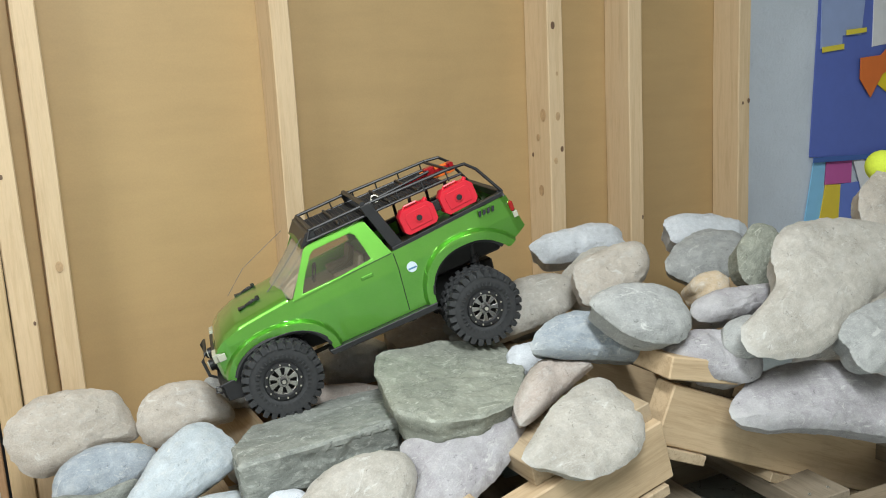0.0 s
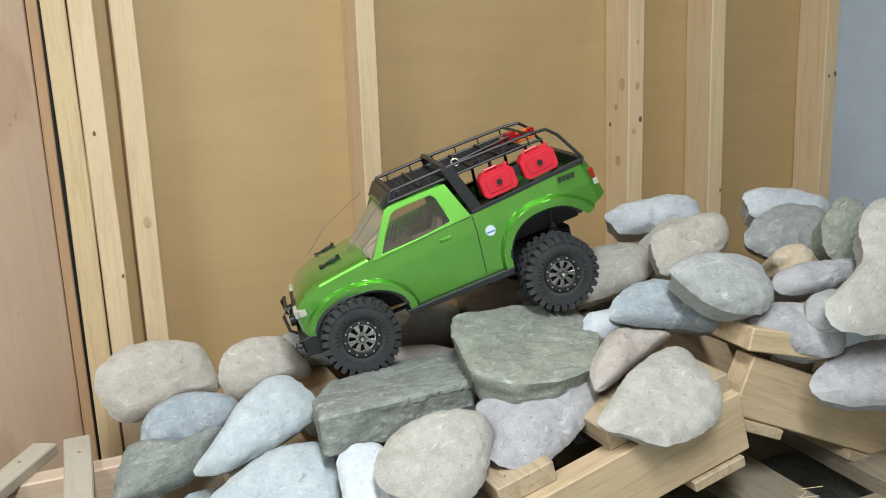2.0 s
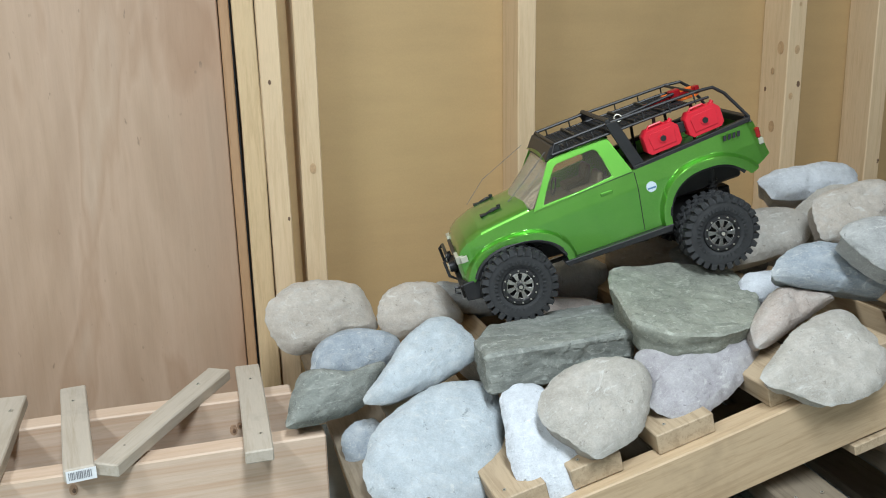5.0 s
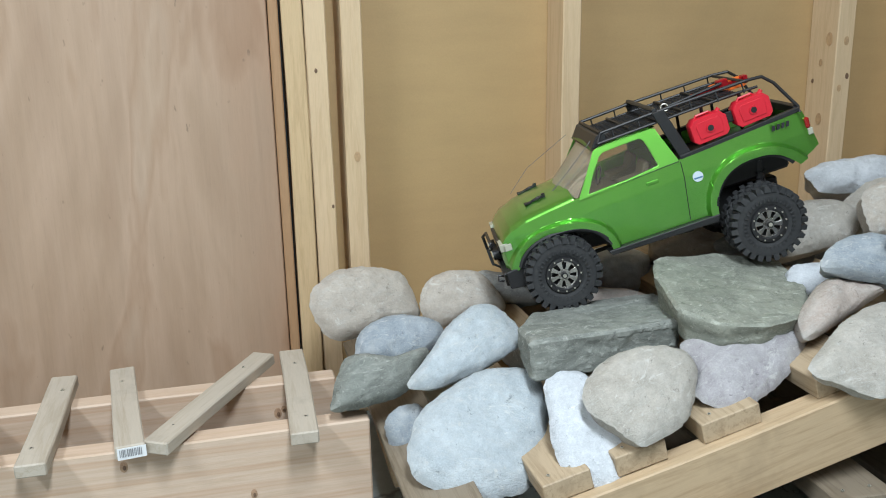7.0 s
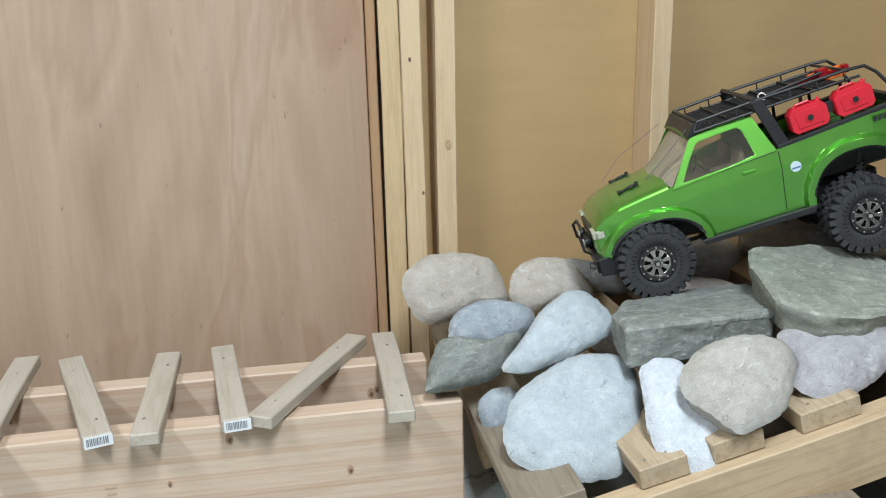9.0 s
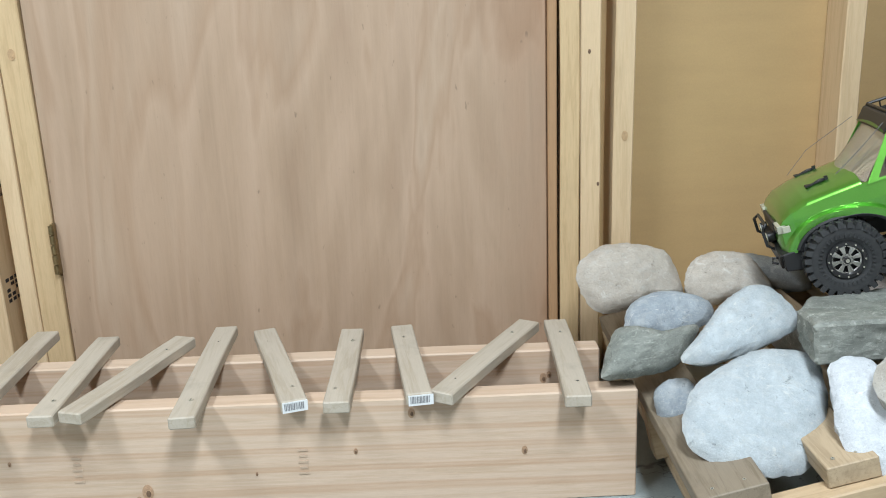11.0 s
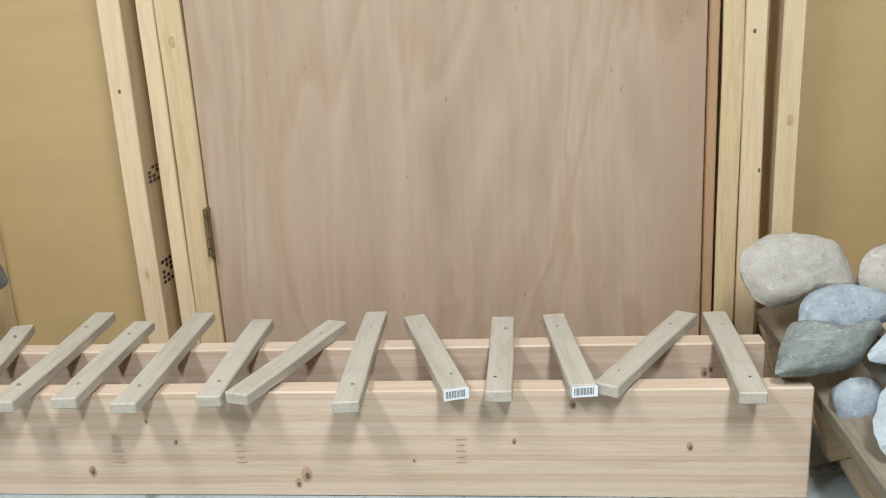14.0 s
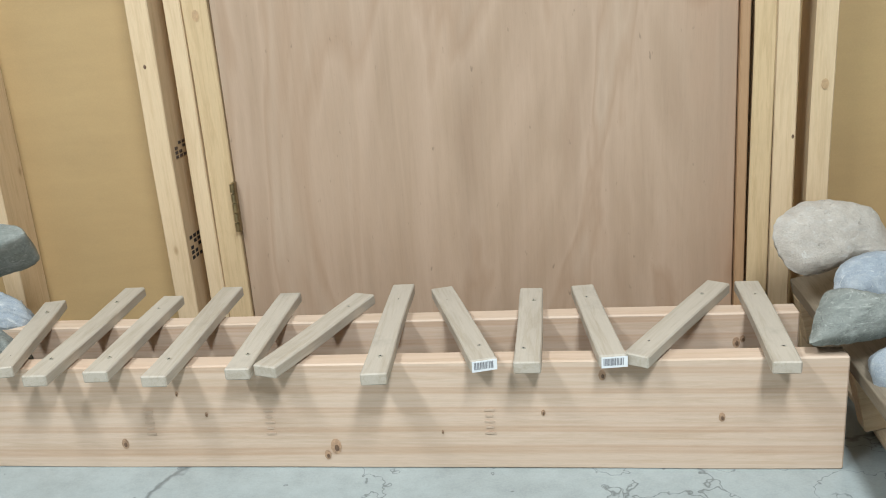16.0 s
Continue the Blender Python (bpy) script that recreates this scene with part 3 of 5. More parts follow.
rear = part("beam", lumber(-2.33, -0.03, 0.161, 0.199, 0.0, 0.190, 31, 0.0010, 24, 0, 0.0035), M_BOARD, bridge, "fir beam at the back with a dark knot")


def face_knot(parent, x, z, r, y):
    """A small knot with grain rings, let into the beam's face."""
    k = part("knot", knot(x, z, r, y), M_KNOT_B, parent)
    part("heart", knot(x + r * 0.1, z - r * 0.15, r * 0.42, y - 0.0012), M_KNOT_D, k, "dark cracked knot heart")


for x, z, r in ((-0.442, 0.098, 0.005), (-0.177, 0.089, 0.007), (-0.352, 0.160, 0.008), (-0.775, 0.040, 0.013), (-0.79, 0.025, 0.008), (-0.985, 0.098, 0.004),
                (-1.135, 0.045, 0.009), (-1.03, 0.135, 0.004), (-0.60, 0.065, 0.003)):
    face_knot(front, x, z, r, -0.0002)
for x, z, r in ((-0.128, 0.139, 0.009), (-0.118, 0.145, 0.006), (-0.70, 0.15, 0.005)):
    face_knot(rear, x, z, r, 0.1607)
# faded lumber print, unreadable bars
for cx in (-1.085, -0.88, -0.525):
    b = bmesh.new()
    for j in range(5):
        w = 0.006 if j % 2 else 0.008
        box(cx - w, cx + w, -0.0016, -0.0009, 0.062 + j * 0.010, 0.0655 + j * 0.010, bm=b)
    part("print_mark", b, M_FADED, front, "faded grey lumber print bars")


def slat(xt, yt, xe, ye, seed, tag=False, width=0.040):
    """A weathered batten screwed across both beams, from its far end to its near one."""
    a, e = Vector((xt, yt, 0)), Vector((xe, ye, 0))
    d = a - e
    ln, ang = d.length, math.degrees(math.atan2(-d.x, d.y))
    s = part("slat", lumber(-width / 2, width / 2, 0, ln, 0.0, 0.019, seed, 0.0024, 22, 1, 0.0028), M_SLAT, bridge,
             "weathered grey-brown batten with screws", smooth=20, m=pose(xe, ye, 0.1855, 0.9, 0, ang))
    for q in (0.16, 0.80):
        screw(s, random.uniform(-0.006, 0.006), ln * q, 0.0192)
    if tag:
        lab = part("price_label", box(-0.019, 0.019, -0.0012, -0.0002, 0.001, 0.018), M_LABEL, s, "white paper barcode label")
        bb = bmesh.new()
        x = -0.016
        while x < 0.014:
            w = random.choice((0.0006, 0.0011, 0.0016))
            box(x, x + w, -0.0018, -0.0013, 0.005, 0.016, bm=bb)
            x += w + random.choice((0.0007, 0.0012))
        part("bars", bb, M_BARS, lab)
    return s


slat(-0.095, 0.262, -0.100, -0.058, 41)
slat(-0.141, 0.262, -0.307, -0.028, 42)
slat(-0.375, 0.262, -0.335, -0.030, 43, True)
slat(-0.462, 0.258, -0.462, -0.048, 44)
slat(-0.624, 0.268, -0.524, -0.036, 45, True)
slat(-0.699, 0.286, -0.685, -0.078, 46)
slat(-0.762, 0.245, -0.857, -0.052, 47)
slat(-0.904, 0.256, -0.898, -0.054, 48)
slat(-1.032, 0.295, -1.022, -0.078, 49)
slat(-1.138, 0.262, -1.127, -0.060, 50)
slat(-1.239, 0.312, -1.220, -0.072, 51)
slat(-1.375, 0.255, -1.295, -0.045, 52)
slat(-1.470, 0.262, -1.430, -0.050, 53)

# ---- pallets under the stones ----
def pallet(length, depth, boards, m, label, height=0.092, beam=M_PALLET, deck=M_PALLET_Y):
    p = holder("wooden_pallet", label, "pallet", "pallets", m=m)
    for k, y in enumerate((0.0, depth / 2 - 0.019, depth - 0.038)):
        part("stringer", lumber(0, length, y, y + 0.038, -height, 0, 60 + k + int(length * 100), 0.002, 12, 0, 0.003), beam, p)
    for k, (x, w) in enumerate(boards):
        # the first board takes the shade-darkened wood as well
        b = part("deck_board", lumber(x, x + w, 0.016, depth, 0.0008, 0.0298, 70 + k + int(length * 90), 0.002, 8, 1, 0.002), M_PALLET_OLD_SHADE_Y if k == 0 else deck, p)
        for sx in (0.25, 0.72):
            screw(b, x + w * sx, 0.032 + 0.006 * sx, 0.0299, r=0.0024)
    for k in range(3):
        x = length * (0.02 + 0.42 * k)
        part("bottom_board", lumber(x, x + 0.09, -0.006, depth, -height - 0.017, -height - 0.001, 90 + k, 0.002, 8, 1, 0.002), deck, p)
    return p


pallet(0.765, 0.70, ((0.0, 0.09), (0.160, 0.065), (0.262, 0.07), (0.385, 0.085), (0.555, 0.09), (0.68, 0.08)), pose(0.02, -0.292, 0.129, 0, -13.5, 0),
       "tilted pine pallet carrying fieldstones")
pallet(0.58, 0.66, ((0.05, 0.09), (0.24, 0.09), (0.44, 0.09)), pose(0.806, -0.272, 0.346, 0, 24.0, 0),
       "pine pallet sloping down to the floor under stones", 0.089)
# lowest pallet: the shade it lies in is put into its wood colour
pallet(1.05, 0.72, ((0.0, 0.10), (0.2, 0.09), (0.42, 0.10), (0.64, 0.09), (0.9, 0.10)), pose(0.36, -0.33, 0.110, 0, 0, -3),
       "flat weathered pallet on the concrete floor, wood darkened for shade", beam=M_PALLET_OLD_SHADE, deck=M_PALLET_OLD_SHADE_Y)
thing("wood_block", lumber(0, 0.13, 0, 0.11, 0, 0.034, 95, 0.002, 6, 0, 0.003), M_PALLET, "short offcut block of pallet wood", "wood block", m=pose(0.785, -0.282, 0.362, 0, 14, -4))

# ---- stones ----
def lerp(table, x):
    for (a, p), (b, q) in zip(table, table[1:]):
        if x <= b:
            return p + (q - p) * max(0.0, (x - a) / (b - a))
    return table[-1][1]


def stone_mesh(seed, w, d, h, sharp, cut, taper):
    """A fieldstone: a soft meeting of cut planes, widened or tapered upwards, with chips and a fine uneven face."""
    rnd = random.Random(seed)
    blocky = sharp >= 20
    power = 34.0 if blocky else sharp * 1.2
    planes = [(Vector((0, -1, 0)), 1.0), (Vector((0, 1, 0)), 1.0), (Vector((0, 0, -1)), cut)]
    around = 4 if blocky else 9
    for k in range(around):
        a = 2 * math.pi * (k + rnd.uniform(-0.06, 0.06) * (1 if blocky else 2.4)) / around
        n = Vector((math.cos(a), rnd.uniform(-0.1, 0.3) if blocky else rnd.uniform(-0.35, 0.2), math.sin(a))).normalized()
        planes.append((n, rnd.uniform(0.95, 1.02) if blocky else rnd.uniform(0.88, 1.05)))
    for k in range(4):
        a = rnd.uniform(0, 2 * math.pi)
        f = 0.9 if blocky else 0.38
        n = Vector((math.cos(a) * f, -1.0, math.sin(a) * f)).normalized()
        planes.append((n, rnd.uniform(1.12, 1.28) if blocky else rnd.uniform(0.93, 1.02)))
    slab = sharp < 9
    calm = 0.45 if sharp < 4.5 else 1.0
    waves = [(k, a * calm * rnd.uniform(0.4, 1.0), rnd.uniform(0, 6.28)) for k, a in ((2, 0.05), (3, 0.045), (4, 0.03), (5, 0.03), (7, 0.018))]
    bm = bmesh.new()
    bmesh.ops.create_icosphere(bm, subdivisions=5 if max(w, h) > 0.05 else 4, radius=1.0)
    off = Vector((seed * 1.37, seed * 0.71, seed * 2.3))
    k = min(w, h, d)
    for v in bm.verts:
        u = v.co.normalized()
        if slab:
            a = math.atan2(u.z, u.x)
            rho = min(1.0, math.hypot(u.x, u.z))
            edge = (abs(math.cos(a)) ** 2.5 + abs(math.sin(a)) ** 2.5) ** (-1 / 2.5)
            edge *= 1 + sum(amp * math.cos(q * a + ph) for q, amp, ph in waves) + 0.03 * noise.noise(Vector((math.cos(a) * 4, math.sin(a) * 4, seed)))
            edge *= 1 + 0.018 * noise.noise(Vector((math.cos(a) * 11, math.sin(a) * 11, seed + 3)))
            if abs(u.y) > 0.24:
                q = rho / 0.9708
                if u.y < 0:
                    depth, size = -(0.40 + 0.40 * (1 - q ** 5) + 0.20 * (1 - q ** 2)), q
                else:
                    depth, size = 0.8 - 0.1 * q, q * 0.74
            else:
                s = (u.y + 0.24) / 0.48
                depth, size = -0.40 + 1.1 * s, 1.0 - 0.26 * s ** 0.8
            p = Vector((math.cos(a) * size * edge, depth, math.sin(a) * size * edge))
            if p.z < -cut:
                p.z = -cut + (p.z + cut) * 0.2
        else:
            s = 0.0
            for n, dist in planes:
                q = n.dot(u)
                if q > 0:
                    s += (q / dist) ** power
            p = u * s ** (-1.0 / power)
        p.z *= 1 + taper * p.x
        c = Vector((p.x * w, p.y * d, p.z * h))
        rough = 0.12 * noise.noise(c * 11 + off) + 0.10 * noise.noise(c * 30 + off) + 0.075 * noise.noise(c * 75 + off) + 0.04 * noise.noise(c * 170 + off)
        c += Vector((u.x * 0.5, u.y, u.z * 0.5)) * k * rough * (0.9 if slab else 0.5 if blocky else 0.9)
        if not slab:
            bed = noise.noise(Vector((c.x * 14, c.y * 14, c.z * 60)) + off)
            c += u * k * (0.035 if blocky else 0.05) * (1 if bed > 0.1 else 0)
        v.co = c
    return bm


def stone(label, x, y, z, w, d, h, yaw, lean, roll, sharp, cut, taper, colour):
    global stone_count
    stone_count += 1
    m = pose(x, y, z, 0, 0, yaw) @ pose(0, 0, 0, -lean) @ pose(0, 0, 0, 0, roll)
    return thing("stone", stone_mesh(100 + stone_count, w, d, h, sharp, cut, taper), ROCK_MATS[colour], label, "stone", "stone pile", m=m,
                 smooth=34 if sharp < 9 else 26)


def slab(label, at, turn, thick, colour, corners):
    """A fieldstone split off as a slab: a rounded outline through a few corners, a flat worn face, chipped rims and a smaller back."""
    global stone_count
    stone_count += 1
    seed = 100 + stone_count
    n = len(corners)
    radii = {}
    for i in range(n):
        p0, p1, p2, p3 = (Vector(corners[(i + k) % n]) for k in (-1, 0, 1, 2))
        for k in range(24):
            t = k / 24
            q = 0.5 * (2 * p1 + (p2 - p0) * t + (2 * p0 - 5 * p1 + 4 * p2 - p3) * t * t + (3 * p1 - p0 - 3 * p2 + p3) * t ** 3)
            step = int((math.atan2(q.y, q.x) + math.pi) / (2 * math.pi) * 180) % 180
            radii[step] = max(radii.get(step, 0.0), q.length)
    known = sorted(radii)
    table = [(k - 180, radii[k]) for k in known] + [(k, radii[k]) for k in known] + [(k + 180, radii[k]) for k in known]
    bm = bmesh.new()
    bmesh.ops.create_icosphere(bm, subdivisions=5, radius=1.0)
    off = Vector((seed * 1.37, seed * 0.71, seed * 2.3))
    for v in bm.verts:
        u = v.co.normalized()
        a = math.atan2(u.z, u.x)
        edge = lerp(table, (a + math.pi) / (2 * math.pi) * 180)
        edge *= 1 + 0.022 * noise.noise(Vector((math.cos(a) * 6, math.sin(a) * 6, seed))) + 0.014 * noise.noise(Vector((math.cos(a) * 19, math.sin(a) * 19, seed + 3)))
        q = min(1.0, math.hypot(u.x, u.z) / 0.9708)
        if u.y < -0.24:
            depth, size = -(0.30 + 0.44 * (1 - q ** 7) + 0.26 * (1 - q ** 2)), q
        elif u.y > 0.24:
            depth, size = 0.8 - 0.1 * q, q * 0.80
        else:
            s = (u.y + 0.24) / 0.48
            depth, size = -0.30 + 1.0 * s, 1.0 - 0.20 * s ** 0.6
        c = Vector((math.cos(a) * size * edge, depth * thick, math.sin(a) * size * edge))
        rough = 0.0045 * noise.noise(c * 12 + off) + 0.0034 * noise.noise(c * 30 + off) + 0.0020 * noise.noise(c * 75 + off) + 0.0010 * noise.noise(c * 190 + off)
        flake = 0.0016 if noise.noise(Vector((c.x * 16, c.z * 34, seed))) > 0.25 else 0.0
        c += Vector((u.x * 0.4, u.y, u.z * 0.4)) * (rough * 1.1 - flake)
        v.co = c
    m = pose(*at, 0, 0, turn[0]) @ pose(0, 0, 0, -turn[1]) @ pose(0, 0, 0, 0, turn[2])
    return thing("stone", bm, ROCK_MATS[colour], label, "stone", "stone pile", m=m, smooth=34)


def split_block(label, outline, plane, thick, seed, colour, shrink=0.88, crag=0.4):
    """A quarried-looking block: a flat bed on top, upright broken sides with ledges, one end more ragged."""
    global stone_count
    stone_count += 1
    bm = bmesh.new()
    cx = sum(p[0] for p in outline) / len(outline)
    cy = sum(p[1] for p in outline) / len(outline)
    z0, sx, sy = plane
    top = [bm.verts.new((x, y, z0 + sx * (x - cx) + sy * (y - cy))) for x, y in outline]
    low = [bm.verts.new((cx + (x - cx) * shrink, cy + (y - cy) * shrink, z0 + 0.4 * sx * (x - cx) - thick)) for x, y in outline]
    n = len(outline)
    bm.faces.new(top)
    bm.faces.new(low[::-1])
    for i in range(n):
        bm.faces.new((top[i], low[i], low[(i + 1) % n], top[(i + 1) % n]))
    bmesh.ops.recalc_face_normals(bm, faces=bm.faces[:])
    bmesh.ops.bevel(bm, geom=bm.edges[:], offset=0.005, segments=1, affect="EDGES")
    for step in range(9):
        bmesh.ops.triangulate(bm, faces=bm.faces[:])
        long_edges = [e for e in bm.edges if e.calc_length() > 0.0075]
        if not long_edges or len(bm.faces) > 14000:
            break
        bmesh.ops.subdivide_edges(bm, edges=long_edges, cuts=1)
    bm.normal_update()
    off = Vector((seed * 1.7, seed * 0.9, seed * 2.1))
    right = max(p[0] for p in outline)
    for v, nrm in [(v, v.normal.copy()) for v in bm.verts]:
        c = v.co.copy()
        side = 1 - abs(nrm.z)
        rough = 0.0020 * noise.noise(c * 16 + off) + 0.0016 * noise.noise(c * 48 + off) + 0.0008 * noise.noise(c * 130 + off)
        ledge = noise.noise(Vector((c.x * 9, c.y * 9, c.z * 70)) + off)
        ragged = 1 + crag * 5 * max(0.0, 1 - (right - c.x) / 0.05)
        v.co += nrm * (rough * (1.0 + side * ragged * 0.6) + side * ragged * 0.0013 * (1 if ledge > 0.05 else -0.4))
        if nrm.z > 0.6:
            # thin flakes lost from the bed
            v.co.z -= 0.0022 if noise.noise(Vector((c.x * 11, c.y * 26, 0)) + off) > 0.22 else 0.0
    base = Vector((cx, cy, z0))
    bmesh.ops.translate(bm, vec=-base, verts=bm.verts[:])
    return thing("stone", bm, ROCK_MATS[colour], label, "stone", "stone pile", m=pose(*base), smooth=28)


stone_count = 0
slab("rounded beige fieldstone resting against the wall studs", (0.037, 0.261, 0.278), (10, 30, 9), 0.045, "beige",
     ((-0.098, -0.012), (-0.089, 0.026), (-0.045, 0.059), (0.024, 0.067), (0.074, 0.052), (0.098, 0.001), (0.095, -0.024), (0.036, -0.037), (-0.029, -0.067), (-0.071, -0.059)))
slab("beige fieldstone with a worn domed top", (0.210, 0.242, 0.271), (5, 30, 15), 0.045, "beige",
     ((-0.079, -0.004), (-0.061, 0.033), (-0.022, 0.053), (0.030, 0.054), (0.068, 0.022), (0.079, -0.008), (0.022, -0.024), (-0.037, -0.054), (-0.072, -0.038)))
stone("small grey stone half hidden at the back of the pile", 0.326, 0.334, 0.253, 0.072, 0.050, 0.028, 0, 30, 18, 5, 1, 0, "grey")
slab("blue-grey flat stone with a chipped lower edge", (0.065, 0.091, 0.267), (0, 40, -0), 0.036, "blue",
     ((-0.068, 0.003), (-0.054, 0.024), (-0.017, 0.040), (0.027, 0.037), (0.069, 0.019), (0.067, -0.011), (0.019, -0.034), (-0.038, -0.040), (-0.069, -0.028)))
slab("dark greenish angular stone wedged under a flat one", (0.023, 0.038, 0.234), (0, 35, -13), 0.045, "slate",
     ((-0.084, -0.016), (-0.049, 0.036), (-0.017, 0.040), (0.029, 0.021), (0.084, 0.016), (0.066, -0.010), (0.022, -0.040), (-0.035, -0.039), (-0.084, -0.031)))
slab("pale blue-grey egg-shaped flat stone leaning on others", (0.136, -0.018, 0.279), (0, 50, -30), 0.028, "pale",
     ((-0.102, 0.004), (-0.053, 0.020), (0.013, 0.044), (0.072, 0.047), (0.095, 0.032), (0.102, -0.009), (0.093, -0.040), (0.071, -0.047), (-0.000, -0.042), (-0.055, -0.030), (-0.086, -0.017)))
stone("small blue-grey stone at the edge of the pallet", 0.050, -0.016, 0.169, 0.032, 0.036, 0.037, 0, 20, 2, 6, 1, 0, "blue")
slab("large smooth blue-grey boulder with a flat face", (0.136, -0.126, 0.205), (0, 52, 27), 0.045, "pale",
     ((-0.087, -0.072), (-0.091, -0.016), (-0.074, 0.020), (-0.032, 0.078), (0.012, 0.106), (0.053, 0.109), (0.075, 0.078), (0.090, 0.028), (0.091, -0.022), (0.079, -0.072), (0.013, -0.109), (-0.061, -0.108)))
slab("white chalky flat stone with a broken lower edge", (0.263, -0.207, 0.226), (0, 50, 6), 0.030, "white",
     ((-0.052, 0.070), (-0.057, 0.014), (-0.058, -0.025), (-0.044, -0.067), (-0.003, -0.084), (0.045, -0.072), (0.058, -0.035), (0.031, 0.031), (0.002, 0.084)))
slab("warm grey oval flagstone with a pitted face", (0.335, -0.221, 0.275), (0, 55, -28), 0.035, "warm",
     ((-0.079, 0.047), (-0.045, 0.063), (0.005, 0.063), (0.063, 0.040), (0.091, 0.012), (0.080, -0.019), (0.044, -0.047), (-0.001, -0.063), (-0.055, -0.058), (-0.074, -0.046), (-0.084, -0.006), (-0.091, 0.025)))
split_block("dark slate block with a flat top and split faces", [(0.200, -0.148), (0.213, -0.055), (0.262, 0.020), (0.40, 0.060), (0.492, 0.055), (0.468, -0.06), (0.436, -0.132), (0.31, -0.146)],
            (0.328, 0.02, -0.12), 0.052, 11, "slate", 0.96, 0.15)
split_block("heavy green-grey angular block with a fractured edge", [(0.409, -0.165), (0.432, -0.05), (0.462, 0.012), (0.575, 0.030), (0.684, 0.004), (0.664, -0.10), (0.606, -0.180), (0.52, -0.212), (0.450, -0.206)],
            (0.367, -0.09, 0.17), 0.060, 23, "green", 0.86, 0.6)
slab("purple-grey curved slab propped on a pallet board", (0.498, -0.184, 0.290), (0, 58, -24), 0.030, "purple",
     ((-0.052, 0.062), (-0.076, 0.048), (-0.081, 0.012), (-0.113, -0.010), (-0.099, -0.044), (-0.055, -0.062), (0.009, -0.062), (0.085, -0.044), (0.113, -0.013), (0.042, 0.047)))
slab("thin pinkish beige slab tilted between larger stones", (0.643, -0.174, 0.351), (0, 45, -24), 0.035, "pink",
     ((-0.054, 0.015), (0.027, 0.029), (0.085, -0.024), (0.067, -0.029), (-0.002, -0.029), (-0.067, -0.027), (-0.085, -0.017)))
slab("rounded beige flagstone standing on the pallet deck", (0.637, -0.273, 0.310), (0, 55, -13), 0.025, "warm",
     ((-0.107, 0.010), (-0.057, 0.036), (0.009, 0.060), (0.073, 0.066), (0.104, 0.051), (0.107, -0.002), (0.091, -0.036), (0.055, -0.060), (0.003, -0.066), (-0.049, -0.055), (-0.081, -0.022)))
stone("white chalky stone with a square outline", 0.523, 0.290, 0.287, 0.074, 0.060, 0.045, 0, 20, 8, 7, 0.95, 0, "white")
stone("thin pinkish slab under a white stone", 0.456, 0.144, 0.277, 0.088, 0.036, 0.022, 0, 30, 12, 6, 1, 0, "pink")
stone("small grey stone beside the wall stud", 0.412, 0.234, 0.283, 0.028, 0.050, 0.031, 0, 20, 9, 6, 1, 0, "grey")
stone("pale white stone behind the angular block", 0.694, -0.059, 0.347, 0.046, 0.036, 0.030, 0, 30, -0, 6, 1, 0, "white")
slab("long grey-beige oval slab carrying a tyre", (0.777, 0.087, 0.391), (0, 50, -8), 0.036, "warm",
     ((-0.129, 0.005), (-0.062, 0.032), (0.030, 0.052), (0.114, 0.036), (0.129, 0.002), (0.079, -0.042), (-0.047, -0.052), (-0.108, -0.035)))
slab("squarish beige stone near the top of the pile", (0.924, 0.015, 0.439), (0, 35, -5), 0.036, "beige",
     ((-0.077, 0.030), (-0.026, 0.048), (0.063, 0.050), (0.091, 0.032), (0.066, -0.018), (-0.017, -0.050), (-0.084, -0.042), (-0.091, -0.009)))
slab("blue-grey domed stone with a flat underside", (0.743, -0.162, 0.401), (0, 32, 17), 0.036, "blue",
     ((-0.112, -0.034), (-0.095, -0.000), (-0.057, 0.029), (-0.009, 0.041), (0.029, 0.036), (0.085, 0.006), (0.112, -0.016), (0.091, -0.030), (0.005, -0.037), (-0.079, -0.041)))
slab("grey domed stone lying on the one below", (0.776, -0.229, 0.445), (0, 45, 15), 0.036, "grey",
     ((-0.082, 0.005), (-0.060, 0.032), (-0.011, 0.049), (0.034, 0.051), (0.068, 0.041), (0.082, -0.000), (0.061, -0.040), (0.014, -0.051), (-0.035, -0.039)))
stone("flat whitish slab at the top of the pile", 1.059, 0.299, 0.428, 0.117, 0.050, 0.044, 0, 40, -1, 6, 1, 0, "white")
stone("flat whitish slab beside the wall", 1.342, 0.226, 0.427, 0.115, 0.050, 0.041, 0, 40, 10, 6, 1, 0, "white")
stone("grey domed stone high on the pile", 1.233, 0.099, 0.410, 0.111, 0.036, 0.057, 0, 35, -5, 6, 0.9, 0, "grey")
stone("small tan stone between grey ones", 0.973, -0.161, 0.439, 0.040, 0.036, 0.027, 0, 30, -5, 6, 1, 0, "tan")
slab("flat purple-grey stone with a thin edge", (0.990, -0.203, 0.417), (0, 45, 2), 0.036, "purple",
     ((-0.094, 0.003), (-0.040, 0.025), (0.030, 0.025), (0.094, 0.019), (0.067, -0.009), (0.007, -0.025), (-0.083, -0.023)))
stone("greenish grey stone with a rough face", 1.121, -0.132, 0.465, 0.068, 0.036, 0.048, 0, 30, -31, 8, 1, 0, "green")
